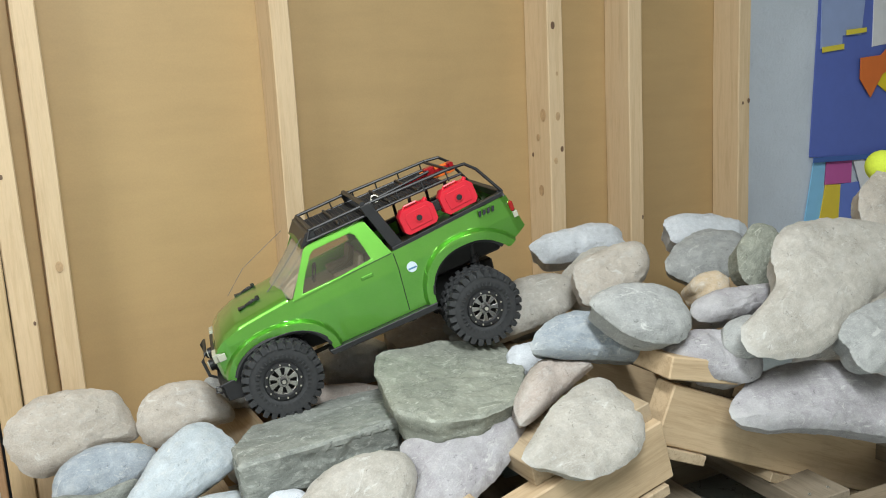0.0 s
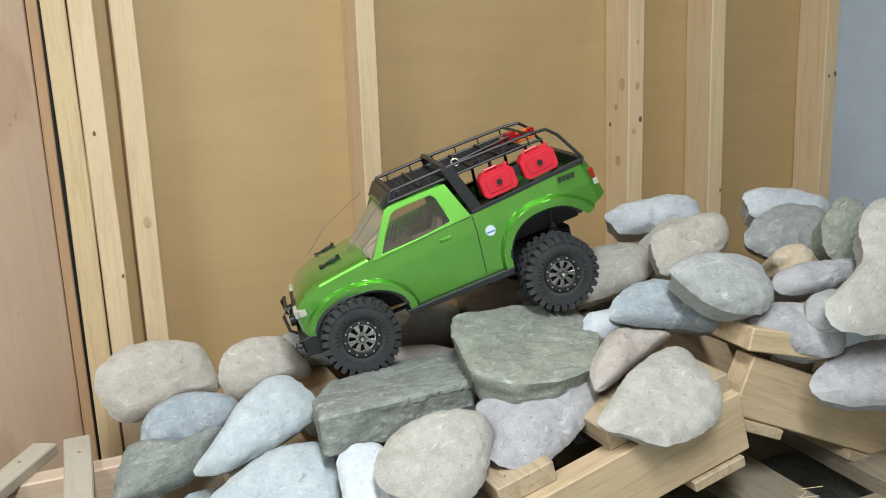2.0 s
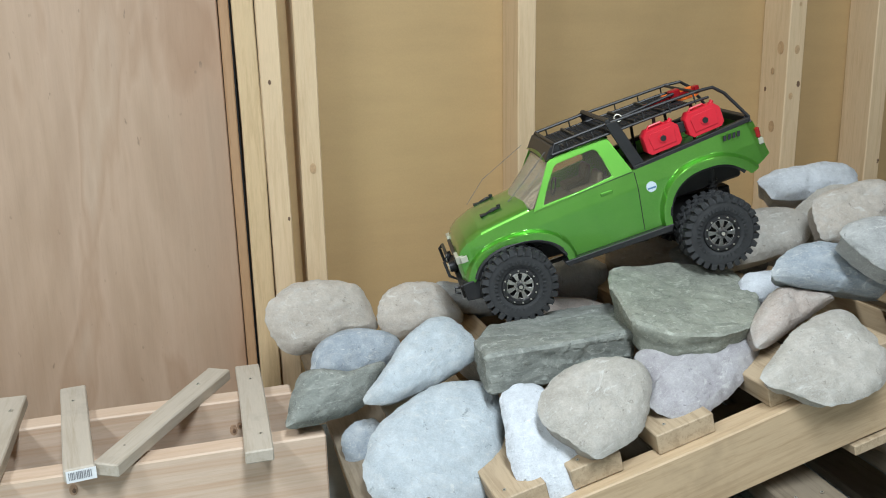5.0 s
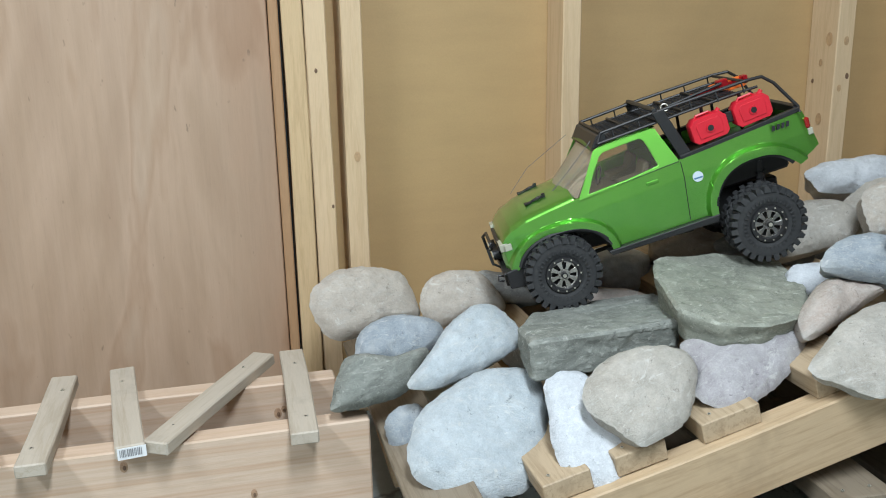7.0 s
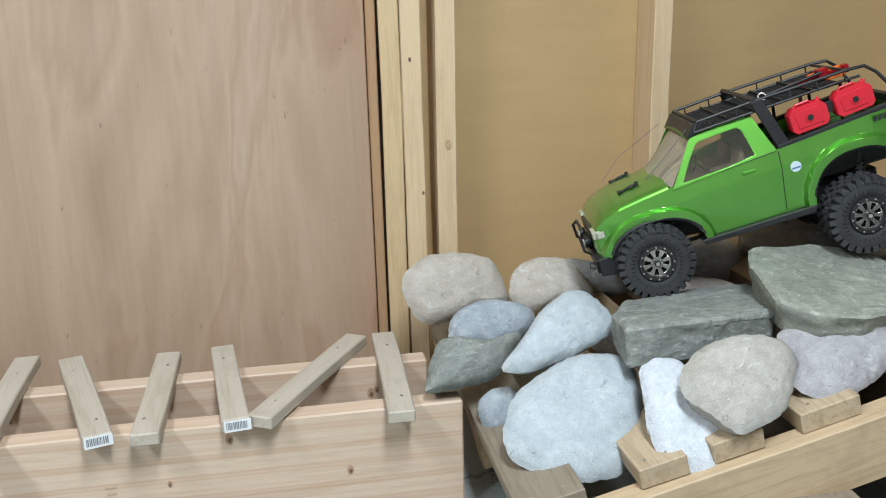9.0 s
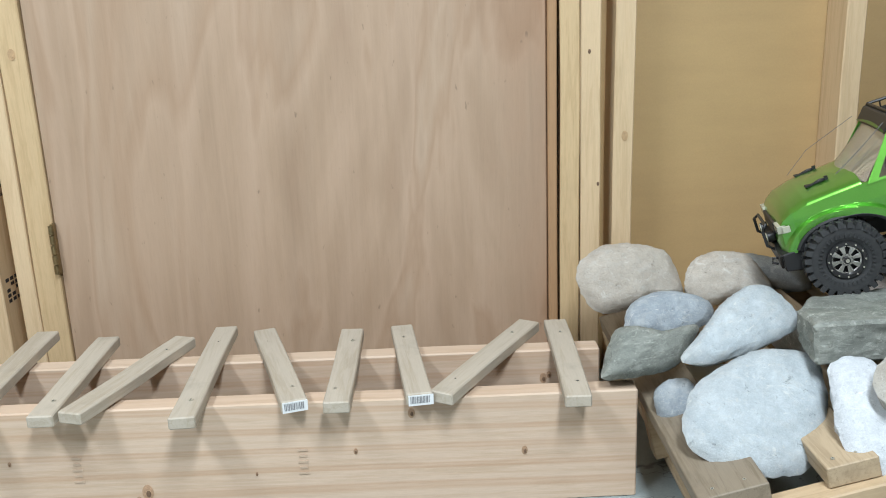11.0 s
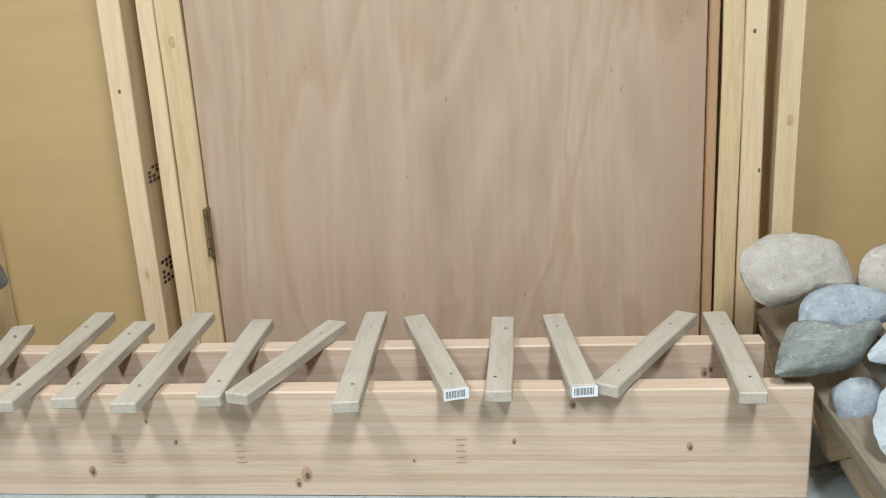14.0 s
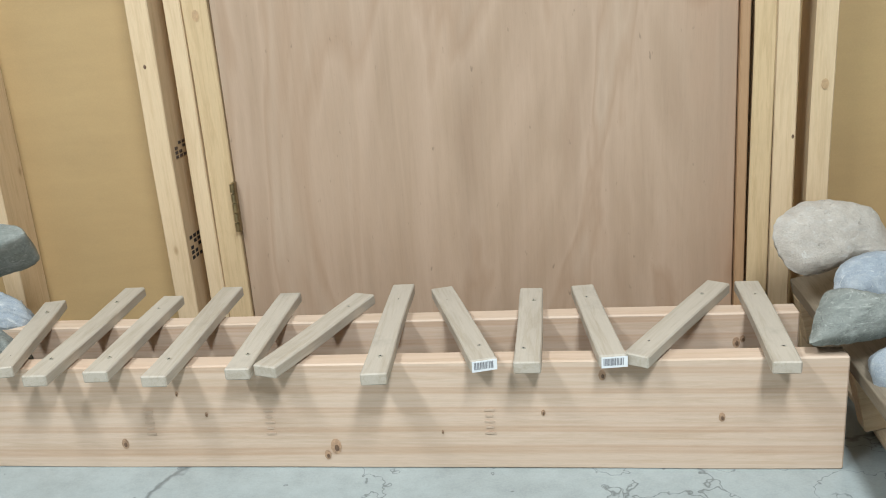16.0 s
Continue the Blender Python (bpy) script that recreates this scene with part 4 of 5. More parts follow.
slab("large pale grey boulder with a lumpy face", (1.098, -0.269, 0.458), (0, 40, -22), 0.036, "warm",
     ((-0.220, 0.021), (-0.160, 0.025), (-0.090, 0.036), (-0.044, 0.077), (0.015, 0.090), (0.083, 0.071), (0.172, 0.023), (0.234, -0.043), (0.163, -0.090), (0.039, -0.083), (-0.083, -0.082), (-0.152, -0.068), (-0.221, -0.025), (-0.234, 0.004)))
slab("purple-grey flat stone above the pallet beam", (0.888, -0.255, 0.365), (0, 45, 13), 0.036, "purple",
     ((-0.087, 0.005), (-0.052, 0.034), (0.021, 0.044), (0.085, 0.025), (0.087, -0.014), (0.053, -0.044), (-0.022, -0.037), (-0.072, -0.018)))
stone("small grey stone tucked beside a boulder", 0.942, -0.267, 0.387, 0.048, 0.036, 0.033, 0, 35, -13, 6, 0.9, 0, "grey")
slab("broad purple-grey slab with a pale domed back", (1.055, -0.321, 0.278), (0, 45, 12), 0.036, "purple",
     ((-0.188, -0.026), (-0.148, 0.017), (-0.067, 0.058), (0.049, 0.070), (0.128, 0.048), (0.188, -0.004), (0.156, -0.070), (0.022, -0.054), (-0.057, -0.046), (-0.138, -0.045)))
stone("grey angular stone at the side of the pile", 1.139, -0.345, 0.371, 0.085, 0.036, 0.052, 0, 40, -9, 8, 1, 0, "grey")
stone("grey boulder under a rounded one", 1.685, 0.051, 0.358, 0.124, 0.120, 0.081, 0, 30, -22, 10, 1, 0, "grey")
stone("broad boulder low in the pile", 1.590, -0.042, 0.259, 0.131, 0.140, 0.087, 0, 30, -18, 10, 1, 0, "warm")
stone("heavy boulder on the floor in the pile", 1.567, -0.063, 0.170, 0.158, 0.140, 0.101, 0, 30, -7, 10, 1, 0, "grey")
stone("large rounded beige boulder at the pile top", 1.527, -0.085, 0.505, 0.106, 0.036, 0.071, 0, 25, -18, 5, 1, 0, "beige")
stone("dark grey stone in a gap of the pile", 0.267, 0.040, 0.249, 0.031, 0.060, 0.036, 0, 20, 9, 10, 1, 0, "grey")
stone("grey stone lying behind the angular block", 0.773, 0.142, 0.348, 0.129, 0.036, 0.042, 0, 40, 0, 6, 1, 0, "grey")
stone("grey-beige stone in the middle of the pile", 0.978, 0.121, 0.394, 0.092, 0.036, 0.065, 0, 35, -8, 6, 1, 0, "warm")
stone("low beige stone at the back of the pile", 0.702, 0.257, 0.306, 0.124, 0.090, 0.058, 0, 40, 9, 6, 1, 0, "beige")
stone("grey slate slab sticking out over the bridge end", -1.468, 0.249, 0.312, 0.070, 0.050, 0.023, 0, 50, -24, 14, 1, 0.3, "slate")
stone("blue-grey layered slab beside the bridge slats", -1.475, 0.220, 0.183, 0.091, 0.070, 0.044, 0, 50, 15, 10, 1, 0, "blue")
stone("dark slate slab under a layered one", -1.471, 0.179, 0.138, 0.088, 0.070, 0.034, 0, 50, 11, 12, 1, 0, "slate")

# ---- radio-controlled truck ----
TRUCK = pose(0.5010, 0.1150, 0.4065, 0, -12.5, -11.5)
BODY = pose(0.006, 0, 0.001, 0, -4.9, 0)
truck = holder("toy_truck", "metallic green scale crawler truck with black roof rack, climbing over stones", "toy truck", m=TRUCK)


SHOULDER = [(-0.250, 0.062), (-0.247, 0.078), (-0.239, 0.089), (-0.226, 0.0975), (-0.20, 0.1045), (-0.16, 0.110), (-0.12, 0.1145), (0.045, 0.1215), (0.24, 0.1345), (0.262, 0.131)]
HALF = [(-0.250, 0.072), (-0.245, 0.083), (-0.225, 0.090), (-0.15, 0.094), (0.0, 0.0965), (0.20, 0.097), (0.25, 0.0935), (0.262, 0.089)]
ARCHES = ((-0.158, 0.020, 0.076, 0.056), (0.164, 0.022, 0.072, 0.0675))


def under(x):
    base = 0.036 if x < -0.2 else 0.021 if x < 0.2 else 0.056 + max(0.0, x - 0.230) * 0.55
    for cx, cz, rx, rz in ARCHES:
        q = (x - cx) / rx
        if abs(q) < 1:
            base = max(base, cz + rz * math.sqrt(1 - abs(q) ** 2.4))
    return base


def flare(x, z):
    best = 0.0
    for cx, cz, rx, rz in ARCHES:
        q = (abs((x - cx) / rx) ** 2.4 + (max(0.0, z - cz) / rz) ** 2) ** (1 / 2.2)
        if z > cz - 0.004:
            best = max(best, min(1.0, max(0.0, (1.235 - q) / 0.065)))
    return best * best * (3 - 2 * best)


def body_shell():
    bm = bmesh.new()
    xs = sorted({round(-0.250 + 0.512 * i / 280, 5) for i in range(281)})
    rows = []
    for x in xs:
        zb, zs, h = under(x), lerp(SHOULDER, x), lerp(HALF, x)
        half = []
        for k in range(31):
            t = k / 30
            z = zb + (zs - zb) * t
            crease = 0.088 + 0.03 * (x + 0.12) if x > -0.12 else 0.088
            y = h - 0.05 * max(0.0, z - crease) * 2.2 - 0.06 * max(0.0, crease - z)
            y += 0.0105 * flare(x, z)
            half.append((y, z))
        if x < -0.118:
            c = 0.0135 * min(1.0, (x + 0.252) / 0.05) ** 0.6
            bulge = 0.003 * min(1.0, (x + 0.250) / 0.06)
            half += [(h * 0.93, zs + c * 0.35), (h * 0.80, zs + c * 0.6), (h * 0.62, zs + c * 0.7 + bulge), (h * 0.35, zs + c + bulge), (0.0, zs + c + bulge)]
        else:
            half += [(h * 0.94, zs + 0.001), (h * 0.91, zs), (h * 0.905, zs - 0.004), (h * 0.90, zs - 0.010), (h * 0.90, zs - 0.03)]
        rows.append((x, half))
    prev = None
    for x, half in rows:
        L = [bm.verts.new((x, -y, z)) for y, z in half]
        R = [bm.verts.new((x, y, z)) for y, z in half]
        if prev:
            for A, B, flip in ((prev[0], L, False), (prev[1], R, True)):
                for k in range(len(A) - 1):
                    f = (A[k], B[k], B[k + 1], A[k + 1])
                    bm.faces.new(f[::-1] if flip else f)
        else:
            for k in range(len(L) - 2):
                bm.faces.new((L[k], L[k + 1], R[k + 1], R[k]))
        prev = (L, R)
    L, R = prev
    for k in range(30):
        bm.faces.new((L[k], R[k], R[k + 1], L[k + 1]))
    for v in bm.verts:
        # the tail slants: its foot reaches further back than its top
        v.co.x += max(0.0, v.co.x - 0.215) / 0.047 * (0.120 - v.co.z) * 0.24
    bmesh.ops.remove_doubles(bm, verts=bm.verts[:], dist=0.00005)
    bmesh.ops.recalc_face_normals(bm, faces=bm.faces[:])
    return bm


shell = part("body_shell", body_shell(), M_GREEN, truck, "metallic green lacquered body shell", smooth=38, m=BODY)


def lean_y(z):
    return 0.0945 - (z - 0.12) * 0.29


def cab_side(s):
    """A cab side with its window opening, bent over inwards towards the roof."""
    outer = [(-0.112, 0.112), (-0.087, 0.146), (-0.066, 0.176), (-0.056, 0.180), (-0.02, 0.1825), (0.026, 0.183), (0.035, 0.179), (0.044, 0.153), (0.0555, 0.1205), (-0.03, 0.116)]
    inner = [(-0.094, 0.1170), (-0.077, 0.143), (-0.060, 0.165), (-0.053, 0.1695), (-0.02, 0.1710), (0.008, 0.1715), (0.0135, 0.166), (0.0180, 0.147), (0.0225, 0.1245), (-0.03, 0.1195)]
    bm = bmesh.new()
    th = 0.0035
    rings = []
    for pts, dy in ((outer, 0), (inner, 0), (inner, th), (outer, th)):
        rings.append([bm.verts.new((x, s * (lean_y(z) - dy), z)) for x, z in pts])
    n = len(outer)
    for a in range(4):
        A, B = rings[a], rings[(a + 1) % 4]
        for k in range(n):
            bm.faces.new((A[k], A[(k + 1) % n], B[(k + 1) % n], B[k]))
    bmesh.ops.recalc_face_normals(bm, faces=bm.faces[:])
    bmesh.ops.bevel(bm, geom=[e for e in bm.edges if e.is_manifold and e.calc_face_angle(0) > 0.6], offset=0.0012, segments=2, affect="EDGES")
    return bm


def quad(points, thick=0.0008):
    bm = bmesh.new()
    v = [bm.verts.new(p) for p in points]
    f = bm.faces.new(v)
    bm.normal_update()
    bmesh.ops.solidify(bm, geom=[f], thickness=thick)
    return bm


for s in (-1, 1):
    side = part("cab_side", cab_side(s), M_GREEN, truck, "green cab side with the window opening", smooth=35, m=BODY)
    pane = part("side_window", quad([(x, s * (lean_y(z) - 0.0022), z) for x, z in ((-0.096, 0.1165), (-0.058, 0.170), (0.0125, 0.172), (0.0232, 0.1240))]), M_GLASS, side, "smoked clear side window")
    pane.visible_shadow = False
bm = bmesh.new()
rows = []
for i in range(7):
    h = i / 6
    rows.append([bm.verts.new((-0.139 + 0.028 * u * u + h * (0.071 - 0.022 * u * u), u * (0.090 - 0.016 * h), 0.1235 - 0.008 * u * u + h * (0.0555 + 0.004 * u * u))) for u in [-1 + j / 6 for j in range(13)]])
fs = [bm.faces.new((rows[i][j], rows[i + 1][j], rows[i + 1][j + 1], rows[i][j + 1])) for i in range(6) for j in range(12)]
bmesh.ops.solidify(bm, geom=fs, thickness=0.0008)
wind = part("windshield", bm, M_SCREEN, truck, "raked clear windshield", smooth=40, m=BODY)
wind.visible_shadow = False
bm = bmesh.new()
grid = []
for i in range(13):
    x = -0.070 + 0.106 * i / 12
    row = []
    for j in range(13):
        u = -1 + 2 * j / 12
        y = u * 0.0785
        z = 0.1815 + 0.004 * (1 - u * u) - 0.003 * max(0.0, (-0.060 - x) / 0.01)
        row.append(bm.verts.new((x, y, z)))
    grid.append(row)
fs = [bm.faces.new((grid[i][j], grid[i + 1][j], grid[i + 1][j + 1], grid[i][j + 1])) for i in range(12) for j in range(12)]
bmesh.ops.solidify(bm, geom=fs, thickness=0.004)
part("roof", bm, M_GREEN, truck, "green cab roof", smooth=40, m=BODY)
part("cab_back", quad([(0.049, -0.083, 0.128), (0.049, 0.083, 0.128), (0.057, 0.088, 0.10), (0.057, -0.088, 0.10)], 0.003), M_BLACK, truck, m=BODY)
rear_pane = part("rear_window", quad([(0.034, -0.074, 0.178), (0.034, 0.074, 0.178), (0.049, 0.083, 0.129), (0.049, -0.083, 0.129)]), M_GLASS, truck, "smoked clear rear window", m=BODY)
rear_pane.visible_shadow = False
cabin = part("cab_interior", box(-0.112, 0.048, -0.084, 0.084, 0.072, 0.094, 0.003), M_INTERIOR, truck, "dark cab interior", m=BODY)
part("dashboard", prism([(-0.116, 0.098), (-0.085, 0.098), (-0.09, 0.110), (-0.112, 0.112)], "y", -0.08, 0.08, 0.002), M_INTERIOR, cabin)
for y in (-0.04, 0.04):
    st = prism([(-0.035, 0.098), (0.01, 0.098), (0.018, 0.128), (0.010, 0.130), (0.0, 0.108), (-0.035, 0.108)], "y", y - 0.022, y + 0.022, 0.003)
    part("seat", st, M_INTERIOR, cabin)
part("steering_wheel", tube([(-0.062 + 0.006 * math.sin(a), -0.04 + 0.014 * math.cos(a), 0.128 + 0.013 * math.sin(a)) for a in [2 * math.pi * k / 16 for k in range(16)]], 0.0015, 6, closed=True), M_BLACK, cabin)

# seams, handle, badge and side script
for s in (-1, 1):
    seam = tube([(0.0565, s * 0.0940, 0.119), (0.0555, s * 0.0966, 0.093), (0.052, s * 0.0945, 0.058), (0.049, s * 0.0925, 0.024)], 0.0007, 5)
    part("door_seam", seam, M_CHASSIS, shell)
    part("belt_seam", tube([(-0.11, s * 0.0940, 0.1135), (-0.03, s * 0.0950, 0.1170), (0.054, s * 0.0945, 0.1205)], 0.0005, 5), M_CHASSIS, shell)
    part("door_handle", box(-0.004, 0.016, s * 0.0962 - 0.0014, s * 0.0962 + 0.0014, 0.0995, 0.1050, 0.001), M_GREEN, shell, "green recessed door handle")
    badge = part("badge", disc(0.0082, 0.0016, 28), M_BADGE, shell, "round pale badge with a blue band", m=pose(0.076, s * 0.0974, 0.0885, 90))
    part("badge_band", box(-0.0068, 0.0068, -0.0032, -0.0006, -0.0012, 0.0012), M_BADGE_B, badge)
    script = bmesh.new()
    for k in range(4):
        x = 0.203 + 0.0075 * k
        join(script, prism([(x, 0.1185), (x + 0.0045, 0.1185), (x + 0.0066, 0.1265), (x + 0.0021, 0.1265)], "y", s * 0.0976 - 0.0006, s * 0.0976 + 0.0006))
    part("side_script_bars", script, M_INK, shell, "black slanted bars of side lettering")
    part("headlight", prism([(s * 0.050, 0.068), (s * 0.0845, 0.069), (s * 0.0855, 0.082), (s * 0.055, 0.083)], "x", -0.2510, -0.236, 0.0015), M_LENS, shell, "clear headlight lens")
    part("turn_lamp", box(-0.2440, -0.232, s * 0.0885 - 0.002, s * 0.0885 + 0.002, 0.070, 0.081, 0.001), M_LENS, shell, "clear corner lamp")
    part("tail_light", box(0.2575, 0.2645, s * 0.087 - 0.0065, s * 0.087 + 0.0065, 0.104, 0.121, 0.002), M_TAIL, shell, "red tail light")
    part("tail_lens", box(0.2590, 0.2670, s * 0.087 - 0.0065, s * 0.087 + 0.0065, 0.093, 0.1035, 0.001), M_LENS, shell)
    for cx, cz, rx, rz in ARCHES:
        pts = []
        for k in range(25):
            a = math.pi * (0.03 + 0.94 * k / 24)
            ca = math.cos(a)
            x = cx - rx * 0.99 * ca
            z = cz + rz * 0.985 * (max(0.0, 1 - abs(ca * 0.99) ** 2.4)) ** 0.5
            if z > (0.038 if x < -0.2 else 0.057 if x > 0.2 else 0.023):
                pts.append((x, s * 0.1015, z))
        part("arch_trim", tube(pts, 0.0026, 6, flat=1.5), M_BLACK, shell, "black inner arch edge")
    part("rock_slider", prism([(-0.090, 0.0205), (0.094, 0.0205), (0.088, 0.0095), (-0.086, 0.0120)], "y", s * 0.082, s * 0.1035, 0.0015), M_BLACK, truck, "black side step", m=BODY)
part("grille", box(-0.2520, -0.246, -0.048, 0.048, 0.060, 0.080, 0.001), M_BLACK, shell)
for s in (-0.045, 0.045):
    clip = part("hood_pin", tube([(-0.188, s, 0.1225), (-0.176, s - 0.004, 0.1250), (-0.168, s, 0.1255), (-0.176, s + 0.004, 0.1250)], 0.0021, 6, closed=True), M_BLACK, shell, "black body clip", m=pose(0.010, 0, 0.001))
    part("pin", disc(0.0030, 0.015, 8, m=pose(-0.167, s, 0.1225)), M_BLACK, clip)
    part("clip_pull", prism([(-0.200, -0.006), (-0.188, -0.003), (-0.188, 0.003), (-0.200, 0.006)], "z", 0.1205, 0.1235, 0.0006), M_BLACK, clip, m=pose(0, s, 0))

# bed, rails, rack
part("bed_floor", box(0.056, 0.255, -0.086, 0.086, 0.096, 0.101), M_BLACK, truck, m=BODY)
part("tailgate_trim", prism([(-0.088, 0.130), (0.088, 0.130), (0.080, 0.1425), (-0.080, 0.1425)], "x", 0.249, 0.258, 0.0015), M_BLACK, truck, "black tailgate top trim", m=BODY)
rack = part("roof_rack", tube([(-0.047, -0.074, 0.1995), (-0.047, 0.074, 0.1995)], 0.0024, 8), M_BLACK, truck, "black steel roof rack", m=BODY)
for s in (-1, 1):
    part("rack_rail", tube([(-0.056, s * 0.080, 0.186), (-0.047, s * 0.077, 0.1995), (0.04, s * 0.077, 0.2025), (0.19, s * 0.074, 0.2030), (0.216, s * 0.072, 0.2005), (0.231, s * 0.074, 0.186), (0.256, s * 0.084, 0.1395)], 0.0026, 8), M_BLACK, rack)
    part("rack_rail", tube([(-0.056, s * 0.081, 0.1855), (0.04, s * 0.081, 0.1875), (0.17, s * 0.077, 0.1895), (0.205, s * 0.075, 0.1885)], 0.0022, 8), M_BLACK, rack)
    part("bed_rail", prism([(0.058, 0.1205), (0.252, 0.1335), (0.255, 0.1405), (0.058, 0.1275)], "y", s * 0.083, s * 0.0935, 0.0012), M_BLACK, rack)
    part("side_brace", prism([(0.060, 0.122), (0.079, 0.124), (0.053, 0.204), (0.035, 0.204)], "y", s * 0.0835, s * 0.0895, 0.0012), M_BLACK, rack, "flat black side brace")
    for x in (0.106, 0.168):
        part("strut", tube([(x, s * 0.062, 0.10), (x + 0.01, s * 0.068, 0.188)], 0.0028, 8), M_BLACK, rack)
    for k in range(6):
        x = -0.028 + 0.042 * k
        part("rail_link", tube([(x, s * 0.080, 0.1860), (x, s * 0.0770, 0.2020)], 0.0013, 6), M_BLACK, rack)
part("cross_hoop", tube([(0.042, -0.086, 0.188), (0.042, -0.080, 0.2065), (0.042, 0.080, 0.2065), (0.042, 0.086, 0.188)], 0.0042, 8, flat=0.7), M_BLACK, rack)
part("cross_bar", tube([(0.190, -0.074, 0.2015), (0.190, 0.074, 0.2015)], 0.0024, 8), M_BLACK, rack)
part("cross_bar", tube([(0.256, -0.084, 0.1395), (0.256, 0.084, 0.1395)], 0.0026, 8), M_BLACK, rack)
part("visor", prism([(-0.070, 0.177), (-0.040, 0.183), (-0.040, 0.197), (-0.054, 0.198)], "y", -0.078, 0.078, 0.002), M_BLACK, rack, "black light bar housing")
part("rack_floor", box(-0.042, 0.176, -0.076, 0.076, 0.1860, 0.1880), M_MESH, rack, "black mesh rack floor")
b = bmesh.new()
for k in range(24):
    x = -0.041 + 0.0092 * k
    box(x, x + 0.0011, -0.075, 0.075, 0.1880, 0.1892, bm=b)
for k in range(15):
    y = -0.07 + 0.010 * k
    box(-0.042, 0.176, y, y + 0.0011, 0.1880, 0.1892, bm=b)
part("wire_mesh", b, M_BLACK, rack)
for x in (-0.004, 0.082, 0.13):
    part("rack_rib", box(x, x + 0.004, -0.076, 0.076, 0.1880, 0.1930, 0.0008), M_BLACK, rack)

# load on the rack
def jerry_can(x, m):
    can = part("jerry_can", prism([(0.0, 0.006), (0.006, 0.0), (0.052, 0.0), (0.058, 0.006), (0.058, 0.030), (0.050, 0.039), (0.008, 0.039), (0.0, 0.031)], "y", -0.011, 0.011, 0.0011), M_RED, truck, "red plastic fuel can", smooth=35, m=m)
    part("press", prism([(0.010, 0.007), (0.048, 0.007), (0.050, 0.028), (0.045, 0.033), (0.012, 0.033), (0.008, 0.028)], "y", -0.0125, -0.0105, 0.0008), M_RED, can)
    part("boss", disc(0.0068, 0.003, 18, m=pose(0.029, -0.0128, 0.020, 90)), M_RED, can)
    part("centre_bolt", disc(0.0046, 0.003, 14, m=pose(0.029, -0.0140, 0.020, 90)), M_BLACK, can, "black centre bolt")
    part("grip", tube([(0.012, 0, 0.038), (0.016, 0, 0.0425), (0.036, 0, 0.0425), (0.040, 0, 0.038)], 0.002, 6), M_RED, can)
    part("spout", tube([(0.047, 0, 0.036), (0.053, 0, 0.0415)], 0.0035, 8), M_RED, can)
    return can


jerry_can(0, BODY @ pose(0.0865, -0.081, 0.1335, 0, -3, 0))
jerry_can(0, BODY @ pose(0.1570, -0.081, 0.1380, 0, -4, 0))
part("can_bracket", box(0.142, 0.160, -0.082, -0.078, 0.150, 0.167, 0.001), M_CHASSIS, truck, m=BODY)
part("recovery_board", prism([(0.148, -0.004), (0.198, -0.004), (0.204, 0.0), (0.198, 0.004), (0.148, 0.004)], "z", 0.186, 0.203, 0.001), M_ORANGE, truck, "orange recovery board", m=BODY @ pose(0.018, 0.03, -0.008))
part("recovery_board", prism([(0.148, -0.012), (0.198, -0.012), (0.204, -0.006), (0.198, 0.0), (0.148, 0.0)], "z", 0.188, 0.198, 0.001), M_ORANGE, truck, "orange recovery board", m=BODY @ pose(0.018, 0.02, -0.008))
jack = part("lift_jack", box(0.100, 0.192, -0.022, -0.017, 0.203, 0.208, 0.0008), M_RED_METAL, truck, "red metal lift jack", m=BODY @ pose(0.018, 0, -0.008))
part("jack_head", box(0.145, 0.162, -0.028, -0.011, 0.199, 0.216, 0.002), M_RED_METAL, jack)
part("jack_foot", box(0.185, 0.194, -0.027, -0.012, 0.198, 0.211, 0.0015), M_RED_METAL, jack)
part("shackle", tube([(0.052 + 0.006 * math.cos(a), -0.034 + 0.004 * math.sin(a), 0.205 + 0.005 * math.sin(a)) for a in [2 * math.pi * k / 14 for k in range(14)]], 0.0013, 6, closed=True), M_STEEL, truck, "chrome shackle", m=BODY @ pose(0.018, 0, -0.008))
part("tool_handle", tube([(0.058, -0.034, 0.205), (0.150, -0.028, 0.211)], 0.0024, 8), M_BLACK, truck, m=BODY @ pose(0.018, 0, -0.008))
rope = [(0.048, -0.034, 0.2045), (-0.03, -0.045, 0.202), (-0.080, -0.055, 0.196)]
for k in range(1, 9):
    u = k / 8
    rope.append((-0.080 - 0.176 * u, -0.055 + 0.04 * u, 0.196 - 0.115 * u - 0.010 * math.sin(math.pi * u)))
part("winch_rope", tube(rope, 0.0008, 5), M_ROPE, truck, "thin grey winch rope", m=BODY @ pose(0.018, 0, -0.008))
part("antenna_wire", tube([(-0.080, 0.05, 0.192), (-0.16, 0.055, 0.158), (-0.20, 0.05, 0.126)], 0.0005, 5), M_ROPE, truck, m=BODY)

# front bumper
bump = part("front_bumper", prism([(-0.090, 0.056), (-0.076, 0.030), (-0.04, 0.036), (0.04, 0.036), (0.076, 0.030), (0.090, 0.056), (0.05, 0.062), (-0.05, 0.062)], "x", -0.266, -0.246, 0.002), M_BLACK, truck, "black plastic winch bumper", m=BODY @ pose(0.008, 0, -0.020))
